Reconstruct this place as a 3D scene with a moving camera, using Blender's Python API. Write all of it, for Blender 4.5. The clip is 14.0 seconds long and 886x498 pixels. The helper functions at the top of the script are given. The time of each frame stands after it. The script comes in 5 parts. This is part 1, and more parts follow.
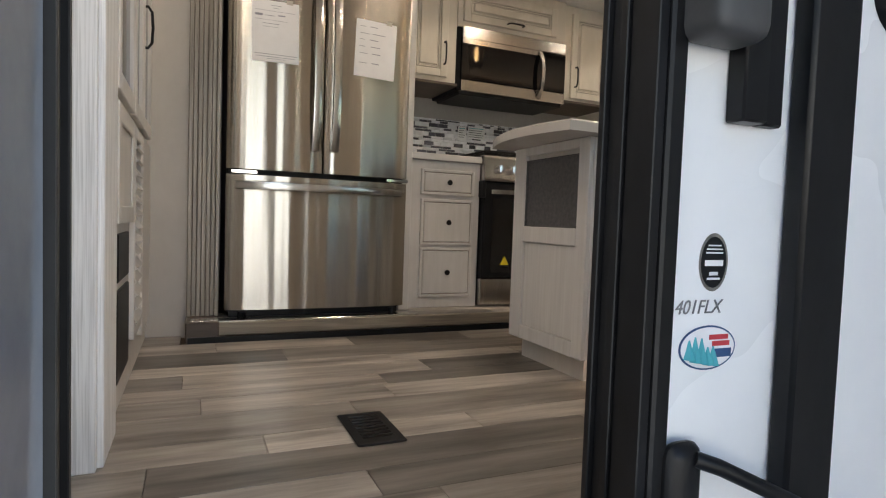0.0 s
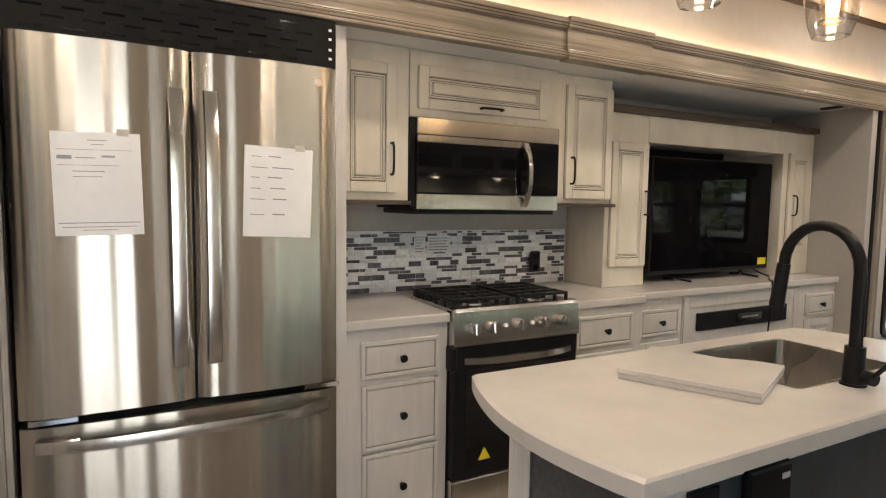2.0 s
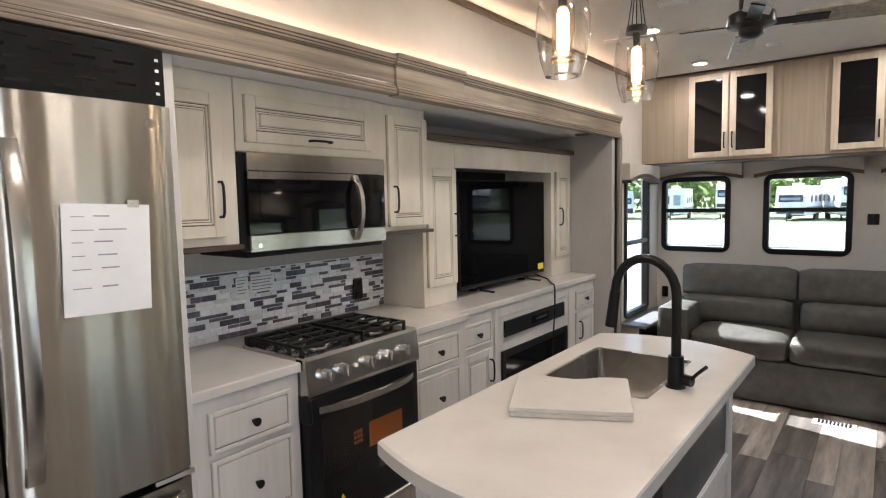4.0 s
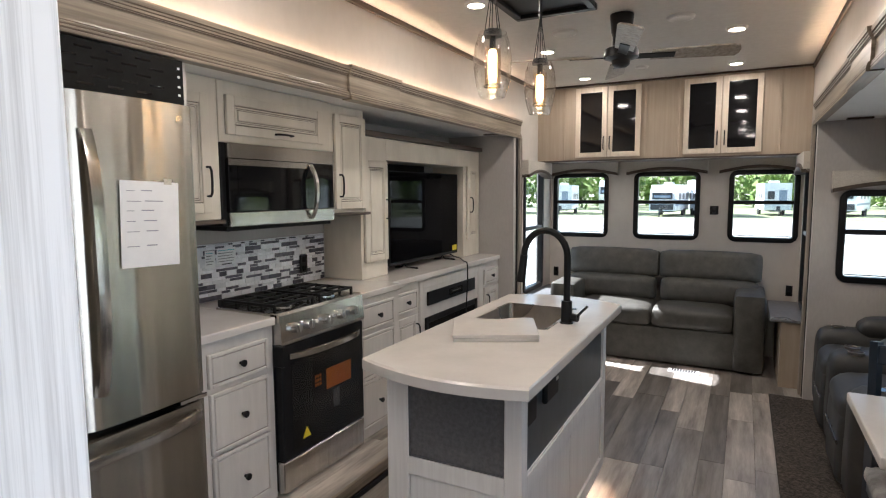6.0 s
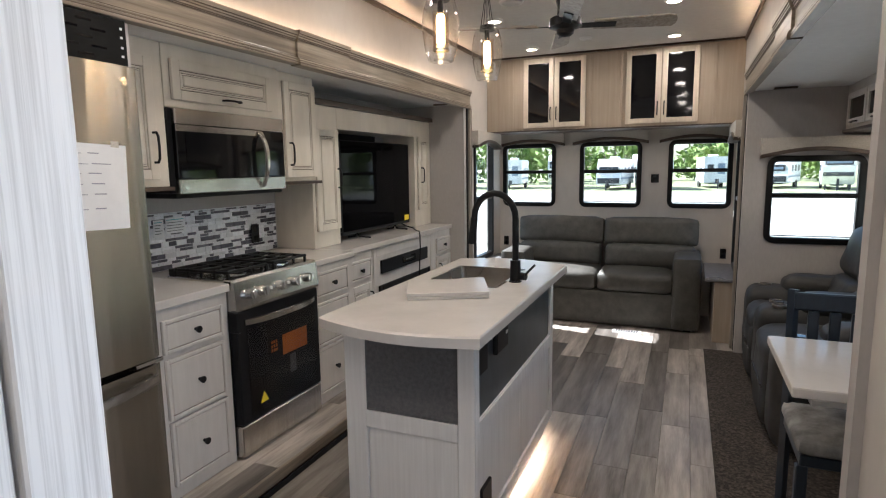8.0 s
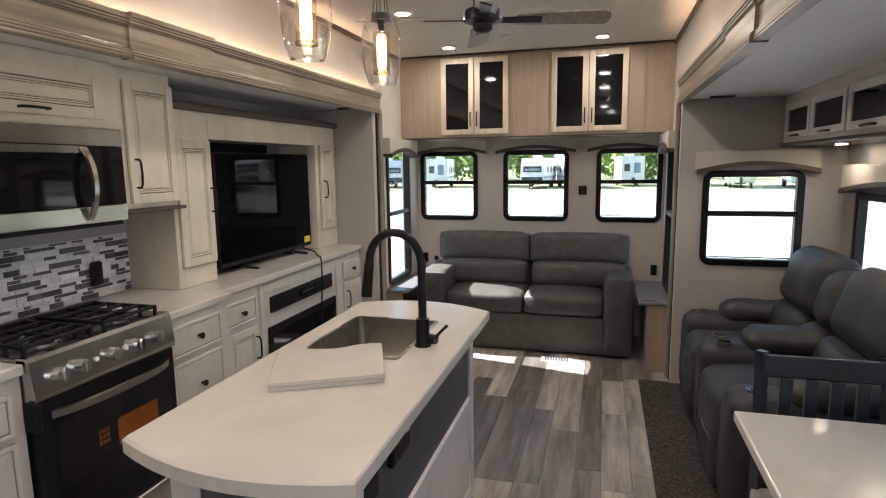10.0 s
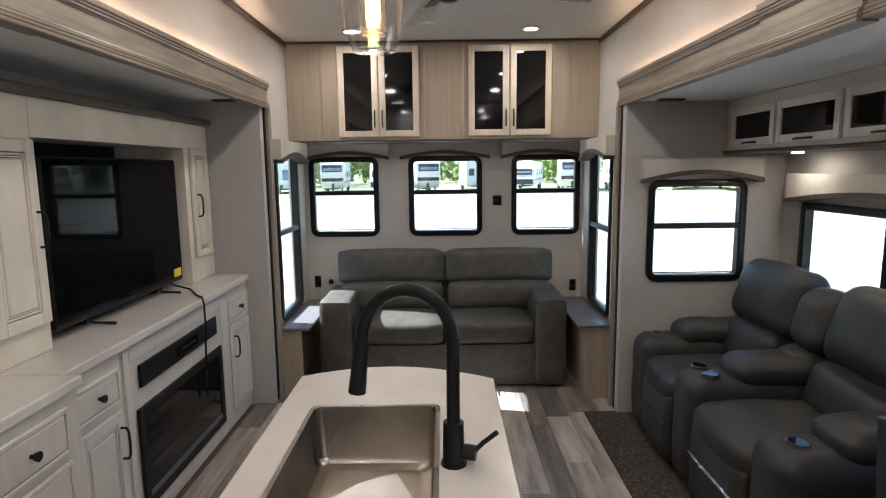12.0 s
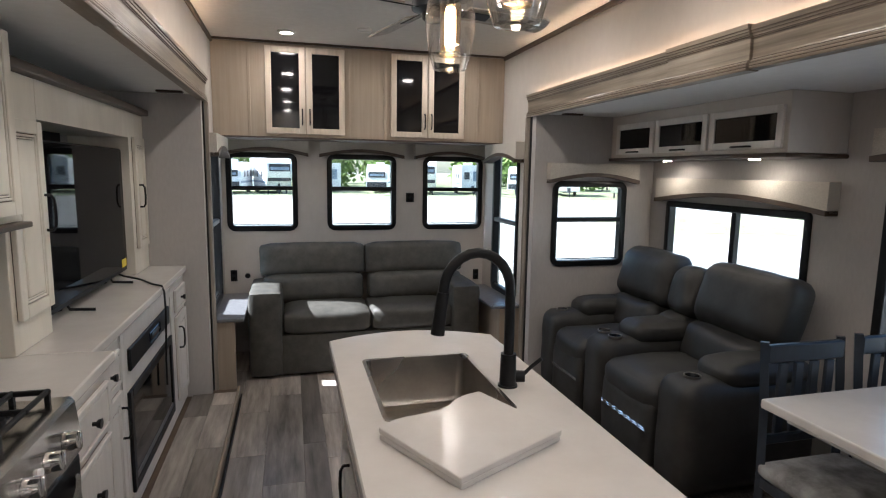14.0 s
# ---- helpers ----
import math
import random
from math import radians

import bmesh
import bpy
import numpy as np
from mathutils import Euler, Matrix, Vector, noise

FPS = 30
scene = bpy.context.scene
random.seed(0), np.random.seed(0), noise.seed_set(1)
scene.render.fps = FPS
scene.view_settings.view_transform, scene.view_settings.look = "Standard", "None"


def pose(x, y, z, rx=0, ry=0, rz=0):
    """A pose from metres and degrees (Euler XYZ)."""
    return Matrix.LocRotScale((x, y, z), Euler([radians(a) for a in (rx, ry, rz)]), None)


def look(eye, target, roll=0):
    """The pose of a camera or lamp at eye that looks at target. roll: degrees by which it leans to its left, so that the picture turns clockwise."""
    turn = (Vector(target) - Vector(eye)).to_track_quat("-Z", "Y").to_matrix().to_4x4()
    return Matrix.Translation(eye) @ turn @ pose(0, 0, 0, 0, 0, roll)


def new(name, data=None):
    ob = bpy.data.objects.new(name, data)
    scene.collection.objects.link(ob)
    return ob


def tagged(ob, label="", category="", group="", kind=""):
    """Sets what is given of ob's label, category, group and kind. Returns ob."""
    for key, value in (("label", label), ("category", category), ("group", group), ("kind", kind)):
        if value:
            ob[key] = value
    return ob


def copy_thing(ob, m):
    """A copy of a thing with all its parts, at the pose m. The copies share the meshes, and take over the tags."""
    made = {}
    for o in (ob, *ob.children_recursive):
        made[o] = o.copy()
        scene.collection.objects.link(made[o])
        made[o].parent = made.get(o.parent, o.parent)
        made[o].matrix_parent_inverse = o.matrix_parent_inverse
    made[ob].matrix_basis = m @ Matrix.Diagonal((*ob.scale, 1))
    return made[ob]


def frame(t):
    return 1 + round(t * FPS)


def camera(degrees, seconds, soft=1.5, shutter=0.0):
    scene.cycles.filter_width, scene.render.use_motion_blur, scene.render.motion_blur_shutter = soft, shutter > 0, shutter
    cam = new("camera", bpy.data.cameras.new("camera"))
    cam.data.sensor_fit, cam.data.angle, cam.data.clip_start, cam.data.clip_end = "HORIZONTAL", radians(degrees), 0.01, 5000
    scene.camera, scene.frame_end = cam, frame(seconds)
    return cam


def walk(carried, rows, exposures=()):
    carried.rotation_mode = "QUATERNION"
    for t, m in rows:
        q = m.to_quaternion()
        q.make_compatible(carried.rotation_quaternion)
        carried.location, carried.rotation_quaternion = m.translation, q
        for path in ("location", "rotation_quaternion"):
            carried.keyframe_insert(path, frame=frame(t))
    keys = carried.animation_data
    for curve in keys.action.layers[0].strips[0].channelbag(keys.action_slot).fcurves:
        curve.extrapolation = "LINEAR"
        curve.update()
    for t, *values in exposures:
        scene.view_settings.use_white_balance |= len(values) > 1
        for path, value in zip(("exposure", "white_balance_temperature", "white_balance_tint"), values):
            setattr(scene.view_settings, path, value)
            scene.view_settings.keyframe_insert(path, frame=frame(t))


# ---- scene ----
# ---- camera and walk ----
cam = camera(75.6, 14.0, soft=1.15)
PATH = [
    (0, (1.82, -1.35, 0.6), (-0.01, -0.549, 0.501), 2.0),
    (0.3, (1.529, -1.191, 0.735), (-0.307, -0.406, 0.616), 1.7),
    (0.5, (1.403, -1.142, 0.83), (-0.436, -0.366, 0.706), 1.6),
    (1, (1.154, -1.054, 1.075), (-0.678, -0.262, 0.944), 1.4),
    (1.5, (0.965, -0.94, 1.303), (-0.839, -0.089, 1.154), 1.2),
    (2, (0.817, -0.891, 1.434), (-0.948, 0.035, 1.274), 0.8),
    (2.5, (0.717, -0.855, 1.579), (-1.013, 0.136, 1.424), 0.8),
    (3, (0.623, -0.813, 1.596), (-0.983, 0.37, 1.437), 0.4),
    (3.5, (0.546, -0.951, 1.592), (-0.858, 0.465, 1.429), -0.5),
    (3.7, (0.542, -1.026, 1.595), (-0.785, 0.461, 1.43), -0.9),
    (5.8, (0.697, -1.713, 1.557), (-0.255, 0.037, 1.369), -0.3),
    (6, (0.708, -1.75, 1.561), (-0.221, 0.011, 1.365), -0.3),
    (6.5, (0.734, -1.791, 1.534), (-0.147, -0.008, 1.32), -0.4),
    (7, (0.737, -1.824, 1.51), (-0.107, -0.026, 1.27), -0.4),
    (7.5, (0.747, -1.845, 1.497), (-0.066, -0.037, 1.235), -0.6),
    (8, (0.742, -1.823, 1.507), (-0.033, 0.0, 1.228), -0.8),
    (8.2, (0.745, -1.784, 1.512), (-0.015, 0.044, 1.232), -0.9),
    (10.5, (0.571, -0.973, 1.639), (0.088, 0.947, 1.351), -0.4),
    (11, (0.468, -0.772, 1.634), (0.054, 1.164, 1.351), -0.2),
    (11.5, (0.278, -0.581, 1.651), (0.061, 1.387, 1.368), -0.7),
    (12, (0.003, -0.5, 1.658), (-0.007, 1.48, 1.377), -0.7),
    (12.5, (-0.244, -0.561, 1.655), (-0.143, 1.417, 1.381), -0.7),
    (13, (-0.424, -0.684, 1.648), (-0.207, 1.285, 1.375), -0.6),
    (13.5, (-0.564, -0.764, 1.636), (-0.237, 1.19, 1.359), -0.2),
    (14, (-0.618, -0.826, 1.625), (-0.108, 1.089, 1.355), 0.9),
]

walk(cam, [(t, look(eye, target, roll)) for t, eye, target, roll in PATH],
     exposures=[(0.0, 2.14, 6500, 10), (0.5, 2.14, 6450, 10), (1.5, 2.46, 6550, 10), (2.5, 2.57, 6250, 10), (3.7, 2.60, 5780, 10),
                (5.8, 2.44, 5720, 10), (8.2, 2.32, 5720, 10), (10.5, 2.38, 6050, 10), (12.0, 2.29, 5600, 10), (14.0, 2.20, 5550, 10)])

# ---- world, sun and lamps ----
world = bpy.data.worlds.new("sky")
scene.world = world
world.use_nodes = True
wn = world.node_tree
sky = wn.nodes.new("ShaderNodeTexSky")
sky.sky_type, sky.sun_disc = 'NISHITA', False
SUN_DIR = Vector((-1.0, 0.2, 1.0)).normalized()
sky.sun_elevation = math.asin(SUN_DIR.z)
sky.sun_rotation = math.atan2(SUN_DIR.x, SUN_DIR.y)
wn.links.new(sky.outputs[0], wn.nodes["Background"].inputs[0])
wn.nodes["Background"].inputs[1].default_value = 0.07
sun = new("sun", bpy.data.lights.new("sun", "SUN"))
sun.data.energy, sun.data.angle, sun.data.color = 5.0, radians(0.5), (1, .95, .88)
sun.matrix_world = look(SUN_DIR * 30, (0, 0, 0))


def area(name, eye, target, sx, sy, power, col):
    l = bpy.data.lights.new(name, "AREA")
    l.shape, l.size, l.size_y, l.energy, l.color = "RECTANGLE", sx, sy, power, col
    o = new(name, l)
    o.matrix_world = look(eye, target)
    return o


WARM = (1.0, .66, .38)
# the last downlight, over the hallway, is unseen, added to light that end
CANS = [(-.63, 3.58), (.6, 3.56), (-.63, 2.45), (.618, 2.45), (-.65, 1.23), (.62, 1.23), (-.65, -.1), (.62, -.1), (-.65, -1.38), (.62, -1.38), (.75, -2.4)]
for cx, cy in CANS:
    area("can_lamp", (cx, cy, 2.582), (cx, cy, 0), .1, .1, .95, (1, .86, .70))
for px, py, pz, ln, pw in ((-1.1815, 1.0, 2.19, 4.5, 3.3), (1.1665, 1.55, 2.175, 3.4, 2.05)):
    o = area("cove_lamp", (px, py, pz), (px, py, 0), .010, ln, pw, WARM)
    o.matrix_world = pose(px, py, pz, 180, 0, 0)
o = area("toe_lamp", (.066, .64, .097), (.2, .64, 0), .012, 1.15, 1.45, (1, .8, .6))
o.matrix_world = pose(.066, .64, .097, 0, -25, 0)
# lamp added in the entry opening, standing in for daylight from outside
area("doorway_fill_lamp", (1.30, -1.14, 1.08), (0, -1.14, 1.0), .58, 1.75, 1.1, (.92, .97, 1))
for ly in (1.95, 2.75):
    area("puck_lamp", (1.98, ly, 1.715), (2.02, ly, 0), .05, .05, .24, (1, .84, .62))


# ---- materials ----
def surf(name, c1, c2, rough=.5, metal=0.0, scale=(8, 8, 8), ramp=(.35, .65), bump=.05, dist=.002, rand=0.0, stain=.12, fine=40, aniso=0.0, rv=.1, spec=.5, bdet=4):
    m = bpy.data.materials.new(name)
    m.use_nodes = True
    t = m.node_tree
    N, L = t.nodes, t.links.new
    b = N["Principled BSDF"]
    tc, mp = N.new("ShaderNodeTexCoord"), N.new("ShaderNodeMapping")
    mp.inputs["Scale"].default_value = scale
    L(tc.outputs["Object"], mp.inputs[0])
    vec = mp.outputs[0]
    if rand:
        oi = N.new("ShaderNodeObjectInfo")
        ad = N.new("ShaderNodeVectorMath")
        ad.operation = 'MULTIPLY_ADD'
        cb = N.new("ShaderNodeCombineXYZ")
        for k in range(3):
            L(oi.outputs["Random"], cb.inputs[k])
        L(cb.outputs[0], ad.inputs[0])
        ad.inputs[1].default_value = (37, 53, 29)
        L(vec, ad.inputs[2])
        vec = ad.outputs[0]
    no = N.new("ShaderNodeTexNoise")
    no.inputs["Scale"].default_value, no.inputs["Detail"].default_value, no.inputs["Roughness"].default_value = 1, 8, .65
    L(vec, no.inputs["Vector"])
    cr = N.new("ShaderNodeValToRGB")
    cr.color_ramp.elements[0].position, cr.color_ramp.elements[1].position = ramp
    cr.color_ramp.elements[0].color, cr.color_ramp.elements[1].color = (*c1, 1), (*c2, 1)
    L(no.outputs["Fac"], cr.inputs[0])
    big = N.new("ShaderNodeTexNoise")
    big.inputs["Scale"].default_value, big.inputs["Detail"].default_value = 1.7, 3
    L(tc.outputs["Object"], big.inputs["Vector"])
    mr = N.new("ShaderNodeMapRange")
    mr.inputs["From Min"].default_value, mr.inputs["From Max"].default_value = .3, .7
    mr.inputs["To Min"].default_value, mr.inputs["To Max"].default_value = 1 - stain, 1 + stain
    L(big.outputs["Fac"], mr.inputs[0])
    val = mr.outputs[0]
    if rand:
        r2 = N.new("ShaderNodeMapRange")
        r2.inputs["To Min"].default_value, r2.inputs["To Max"].default_value = 1 - rand, 1 + rand
        L(oi.outputs["Random"], r2.inputs[0])
        mu = N.new("ShaderNodeMath")
        mu.operation = 'MULTIPLY'
        L(val, mu.inputs[0])
        L(r2.outputs[0], mu.inputs[1])
        val = mu.outputs[0]
    vm = N.new("ShaderNodeVectorMath")
    vm.operation = 'SCALE'
    L(cr.outputs[0], vm.inputs[0])
    L(val, vm.inputs["Scale"])
    L(vm.outputs[0], b.inputs["Base Color"])
    rr = N.new("ShaderNodeMapRange")
    rr.inputs["To Min"].default_value, rr.inputs["To Max"].default_value = max(.02, rough - rv), min(1, rough + rv)
    L(big.outputs["Fac"], rr.inputs[0])
    L(rr.outputs[0], b.inputs["Roughness"])
    b.inputs["Metallic"].default_value = metal
    b.inputs["Specular IOR Level"].default_value = spec
    if aniso:
        b.inputs["Anisotropic"].default_value = aniso
        tg = N.new("ShaderNodeTangent")
        tg.direction_type, tg.axis = 'RADIAL', 'Z'
        L(tg.outputs[0], b.inputs["Tangent"])
        b.inputs["Anisotropic Rotation"].default_value = .25
    if bump:
        fn = N.new("ShaderNodeTexNoise")
        fn.inputs["Scale"].default_value, fn.inputs["Detail"].default_value = fine, bdet
        L(vec if fine == 1 else tc.outputs["Object"], fn.inputs["Vector"])
        bu = N.new("ShaderNodeBump")
        bu.inputs["Strength"].default_value, bu.inputs["Distance"].default_value = bump, dist
        L(fn.outputs["Fac"], bu.inputs["Height"])
        L(bu.outputs[0], b.inputs["Normal"])
    return m


def glow(name, col, power):
    m = bpy.data.materials.new(name)
    m.use_nodes = True
    b = m.node_tree.nodes["Principled BSDF"]
    b.inputs["Base Color"].default_value = (*col, 1)
    b.inputs["Emission Color"].default_value, b.inputs["Emission Strength"].default_value = (*col, 1), power
    return m


def clear_glass(name, tint, gloss):
    m = bpy.data.materials.new(name)
    m.use_nodes = True
    N, L = m.node_tree.nodes, m.node_tree.links.new
    N.remove(N["Principled BSDF"])
    tr, gl, mx = N.new("ShaderNodeBsdfTransparent"), N.new("ShaderNodeBsdfGlossy"), N.new("ShaderNodeMixShader")
    tr.inputs[0].default_value = (*tint, 1)
    gl.inputs["Roughness"].default_value = .01
    mx.inputs[0].default_value = gloss
    L(tr.outputs[0], mx.inputs[1])
    L(gl.outputs[0], mx.inputs[2])
    L(mx.outputs[0], N["Material Output"].inputs[0])
    return m


WALL = surf("greige_wallboard", (.52, .48, .44), (.55, .51, .468), .75, scale=(14, 14, 8), bump=.12, fine=220, dist=.001, stain=.05)
SLIDEW = surf("grey_linen_wallboard", (.405, .382, .365), (.435, .412, .395), .8, scale=(60, 60, 20), bump=.15, fine=260, dist=.001, stain=.06)
CEIL = surf("white_ceiling_vinyl", (.60, .58, .55), (.65, .63, .60), .7, scale=(20, 20, 20), bump=.1, fine=180, dist=.001, stain=.04)
SLIDEC = surf("white_panel", (.78, .77, .75), (.82, .81, .79), .6, scale=(20, 20, 20), bump=.08, fine=180, dist=.001, stain=.03)
GLAZE2 = surf("pale_brown_glaze", (.22, .18, .145), (.31, .26, .215), .6, stain=.3)
ISLW = surf("soft_whitewashed_oak", (.70, .675, .66), (.80, .78, .765), .5, scale=(60, 60, 2.2), ramp=(.3, .65), bump=.08, fine=1, dist=.001, stain=.06)
CREAM = surf("glazed_cream_paint", (.60, .545, .46), (.72, .665, .575), .42, scale=(5, 5, 1.2), ramp=(.3, .6), bump=.05, fine=30, stain=.13)
BASEP = surf("whitewashed_paint", (.58, .55, .52), (.65, .62, .59), .45, scale=(26, 26, 2.5), ramp=(.3, .66), bump=.06, fine=50, stain=.1)
WASH = surf("whitewashed_oak", (.60, .585, .575), (.84, .83, .825), .5, scale=(210, 210, 3.4), ramp=(.36, .56), bump=.14, fine=1, dist=.0012, stain=.05)
GLAZE = surf("brown_glaze", (.075, .05, .034), (.12, .085, .06), .6, stain=.3)
NATW = surf("light_natural_wood", (.32, .258, .195), (.41, .342, .27), .5, scale=(30, 30, 1.2), ramp=(.25, .72), bump=.06, fine=1, dist=.001, stain=.1)
FASC = surf("weathered_wood_moulding", (.12, .092, .066), (.36, .305, .235), .34, scale=(10, 1.1, 34), ramp=(.3, .68), bump=.1, fine=60, stain=.25)
FASV = surf("weathered_wood_post", (.19, .16, .13), (.42, .38, .33), .38, scale=(40, 40, 1.2), ramp=(.3, .68), bump=.1, fine=60, stain=.2)
DKTRIM = surf("dark_brown_trim", (.05, .034, .024), (.085, .06, .043), .45, scale=(30, 3, 30), stain=.2)
PLANK = surf("grey_oak_plank", (.085, .070, .058), (.44, .395, .35), .33, scale=(13, 1.3, 13), ramp=(.30, .70), bump=.14, fine=1, dist=.0014, rand=.55, stain=.14)
CARPET = surf("brown_speckled_carpet", (.02, .0155, .012), (.125, .10, .08), .95, scale=(70, 70, 70), ramp=(.42, .70), bump=.9, fine=160, dist=.006, stain=.25)
QUARTZ = surf("white_quartz", (.57, .535, .505), (.645, .615, .585), .2, scale=(3, 3, 3), bump=.015, fine=120, stain=.03, rv=.05)
STEEL = surf("brushed_steel", (.40, .37, .32), (.50, .465, .41), .26, 1.0, scale=(3, 10, .2), bump=1.0, fine=1, dist=.009, stain=.06, aniso=.95, rv=.01, bdet=1)
STEELP = surf("plain_steel", (.48, .46, .43), (.58, .56, .53), .2, 1.0, scale=(60, 60, 4), bump=.015, stain=.06)
CHROME = surf("polished_chrome", (.75, .75, .75), (.82, .82, .82), .08, 1.0, bump=0, rv=.03)
BLACK = surf("black_plastic", (.008, .008, .009), (.013, .013, .014), .42, bump=.04, stain=.2, spec=.2)
BLKGL = surf("black_glass", (.004, .004, .005), (.006, .006, .007), .05, bump=0, stain=.1, rv=.02, spec=.4)
TVGL = surf("television_glass", (.003, .003, .004), (.005, .005, .006), .03, bump=0, stain=.1, rv=.01, spec=.06)
SINKS = surf("satin_sink_steel", (.33, .30, .265), (.43, .395, .355), .28, 1.0, scale=(8, 8, 8), bump=.02, stain=.1)
GRILL = surf("flat_black_grille", (.006, .006, .006), (.01, .01, .01), .6, bump=.05, stain=.2, spec=.12)
BLKMT = surf("matte_black_metal", (.005, .005, .0055), (.010, .010, .011), .36, .05, bump=.04, stain=.2, spec=.28)
IRON = surf("cast_iron", (.004, .004, .004), (.008, .008, .008), .5, 0, spec=.3, scale=(60, 60, 60), bump=.2, fine=200)
LEATH = surf("charcoal_leatherette", (.018, .0175, .0165), (.032, .031, .029), .5, scale=(9, 9, 9), bump=.25, fine=140, dist=.0015, stain=.2)
LEATH2 = surf("grey_sofa_fabric", (.039, .037, .031), (.070, .066, .056), .55, scale=(12, 12, 12), bump=.3, fine=160, dist=.0015, stain=.18)
LAMIN = surf("grey_stone_laminate", (.11, .112, .118), (.17, .172, .18), .3, scale=(30, 30, 30), bump=.03, stain=.1)
SLATE = surf("slate_teal_panel", (.036, .046, .054), (.058, .072, .082), .33, scale=(20, 20, 6), bump=.04, stain=.12)
LEADP = surf("grey_textured_panel", (.085, .084, .088), (.135, .132, .138), .5, scale=(60, 60, 60), bump=.15, fine=160, stain=.1)
NAVY = surf("navy_painted_wood", (.012, .018, .028), (.022, .032, .048), .35, scale=(20, 20, 5), bump=.05, stain=.15)
CUSH = surf("grey_velvet_seat", (.16, .155, .15), (.36, .35, .34), .8, scale=(10, 10, 10), bump=.4, fine=120, dist=.003, stain=.2)
LINEN = surf("woven_linen", (.43, .40, .355), (.59, .55, .49), .85, scale=(160, 160, 220), ramp=(.36, .64), bump=.5, fine=170, dist=.002)
PAPER = surf("white_paper", (.76, .755, .77), (.82, .815, .83), .8, bump=.02, stain=.03)
INK = surf("grey_ink", (.12, .12, .13), (.3, .3, .3), .8, bump=0)
PEN = surf("faint_blue_ink", (.22, .22, .27), (.4, .4, .45), .8, bump=0)
WPLAS = surf("white_plastic", (.70, .69, .67), (.76, .75, .73), .4, bump=.02, stain=.04)
GELCOAT = surf("white_fibreglass", (.82, .83, .85), (.87, .88, .89), .28, scale=(3, 3, 3), bump=.02, fine=12, stain=.03)
ORANGE = surf("orange_sticker", (.70, .17, .02), (.8, .24, .03), .5, bump=0)
YELLOW = surf("yellow_sticker", (.8, .62, .02), (.88, .7, .03), .5, bump=0)
TEAL = surf("teal_print", (.05, .35, .42), (.09, .45, .5), .4, bump=0)
BLUE = surf("dark_blue_print", (.02, .06, .16), (.03, .08, .2), .4, bump=0)
RED = surf("red_print", (.5, .03, .04), (.6, .05, .06), .4, bump=0)
TILE_D = surf("grey_glass_tile", (.075, .072, .09), (.15, .145, .175), .2, rand=.3, scale=(30, 30, 30), bump=.02)
TILE_L = surf("white_glass_tile", (.72, .72, .77), (.86, .86, .90), .2, rand=.16, scale=(30, 30, 30), bump=.02)
GROUT = surf("pale_grout", (.74, .74, .76), (.82, .82, .84), .8, scale=(80, 80, 80))
GLASS = clear_glass("window_glass", (.93, .96, .95), .06)
OVENGL = clear_glass("smoked_oven_glass", (.82, .82, .82), .05)
DKGLASS = clear_glass("smoked_window_glass", (.42, .45, .45), .06)


def jar_glass(name, tint):
    m = clear_glass(name, tint, .1)
    N, L = m.node_tree.nodes, m.node_tree.links.new
    lw, mm = N.new("ShaderNodeLayerWeight"), N.new("ShaderNodeMapRange")
    lw.inputs[0].default_value = .35
    mm.inputs["To Min"].default_value, mm.inputs["To Max"].default_value = .07, .85
    L(lw.outputs["Facing"], mm.inputs[0])
    L(mm.outputs[0], N["Mix Shader"].inputs[0])
    return m


JAR0 = clear_glass("clear_jar_glass", (.97, .97, .97), .07)
JAR = jar_glass("clear_lamp_glass", (.97, .96, .94))
SLEEVE = jar_glass("amber_lamp_sleeve", (1, .86, .66))
BULB = glow("warm_bulb", (1, .72, .4), 7.5)
LEDW = glow("warm_led", (1, .80, .58), 10.5)
LEDSTRIP = glow("amber_led_strip", (1, .56, .24), 1.9)
GRAVEL = surf("pale_gravel", (.28, .265, .24), (.45, .43, .395), .95, scale=(1.2, 1.2, 1.2), bump=.5, fine=24, dist=.02, stain=.15)
DRYGR = surf("dry_pale_grass", (.24, .235, .13), (.38, .36, .24), .95, scale=(.5, .5, .5), bump=.5, fine=12, dist=.03, stain=.3)
GRASS = surf("mown_grass", (.18, .195, .10), (.29, .305, .17), .95, scale=(.6, .6, .6), bump=.5, fine=12, dist=.03, stain=.3)
LEAF = surf("spring_leaves", (.10, .165, .035), (.24, .32, .085), .8, scale=(.35, .35, .35), ramp=(.3, .7), bump=0, stain=.35)
BARK = surf("grey_bark", (.07, .055, .045), (.16, .13, .11), .9, scale=(6, 6, 2), bump=.5)
RVBODY = surf("trailer_white", (.70, .71, .73), (.78, .79, .80), .4, scale=(1, 1, 3), bump=0)
RVBLUE = surf("trailer_blue_grey", (.16, .22, .30), (.24, .3, .4), .4, scale=(1, 1, 3), bump=0)
RVDARK = surf("trailer_dark", (.02, .022, .028), (.035, .04, .05), .3, bump=0)
RUBBER = surf("rubber", (.015, .015, .015), (.025, .025, .025), .8, bump=.1)

# ---- building helpers ----
BASE = {}


def thing(name, loc, label, category, group="", kind=""):
    e = new(name)
    e.empty_display_size = .05
    e.location = loc
    BASE[e.name] = Vector(loc)
    return tagged(e, label, category, group, kind)


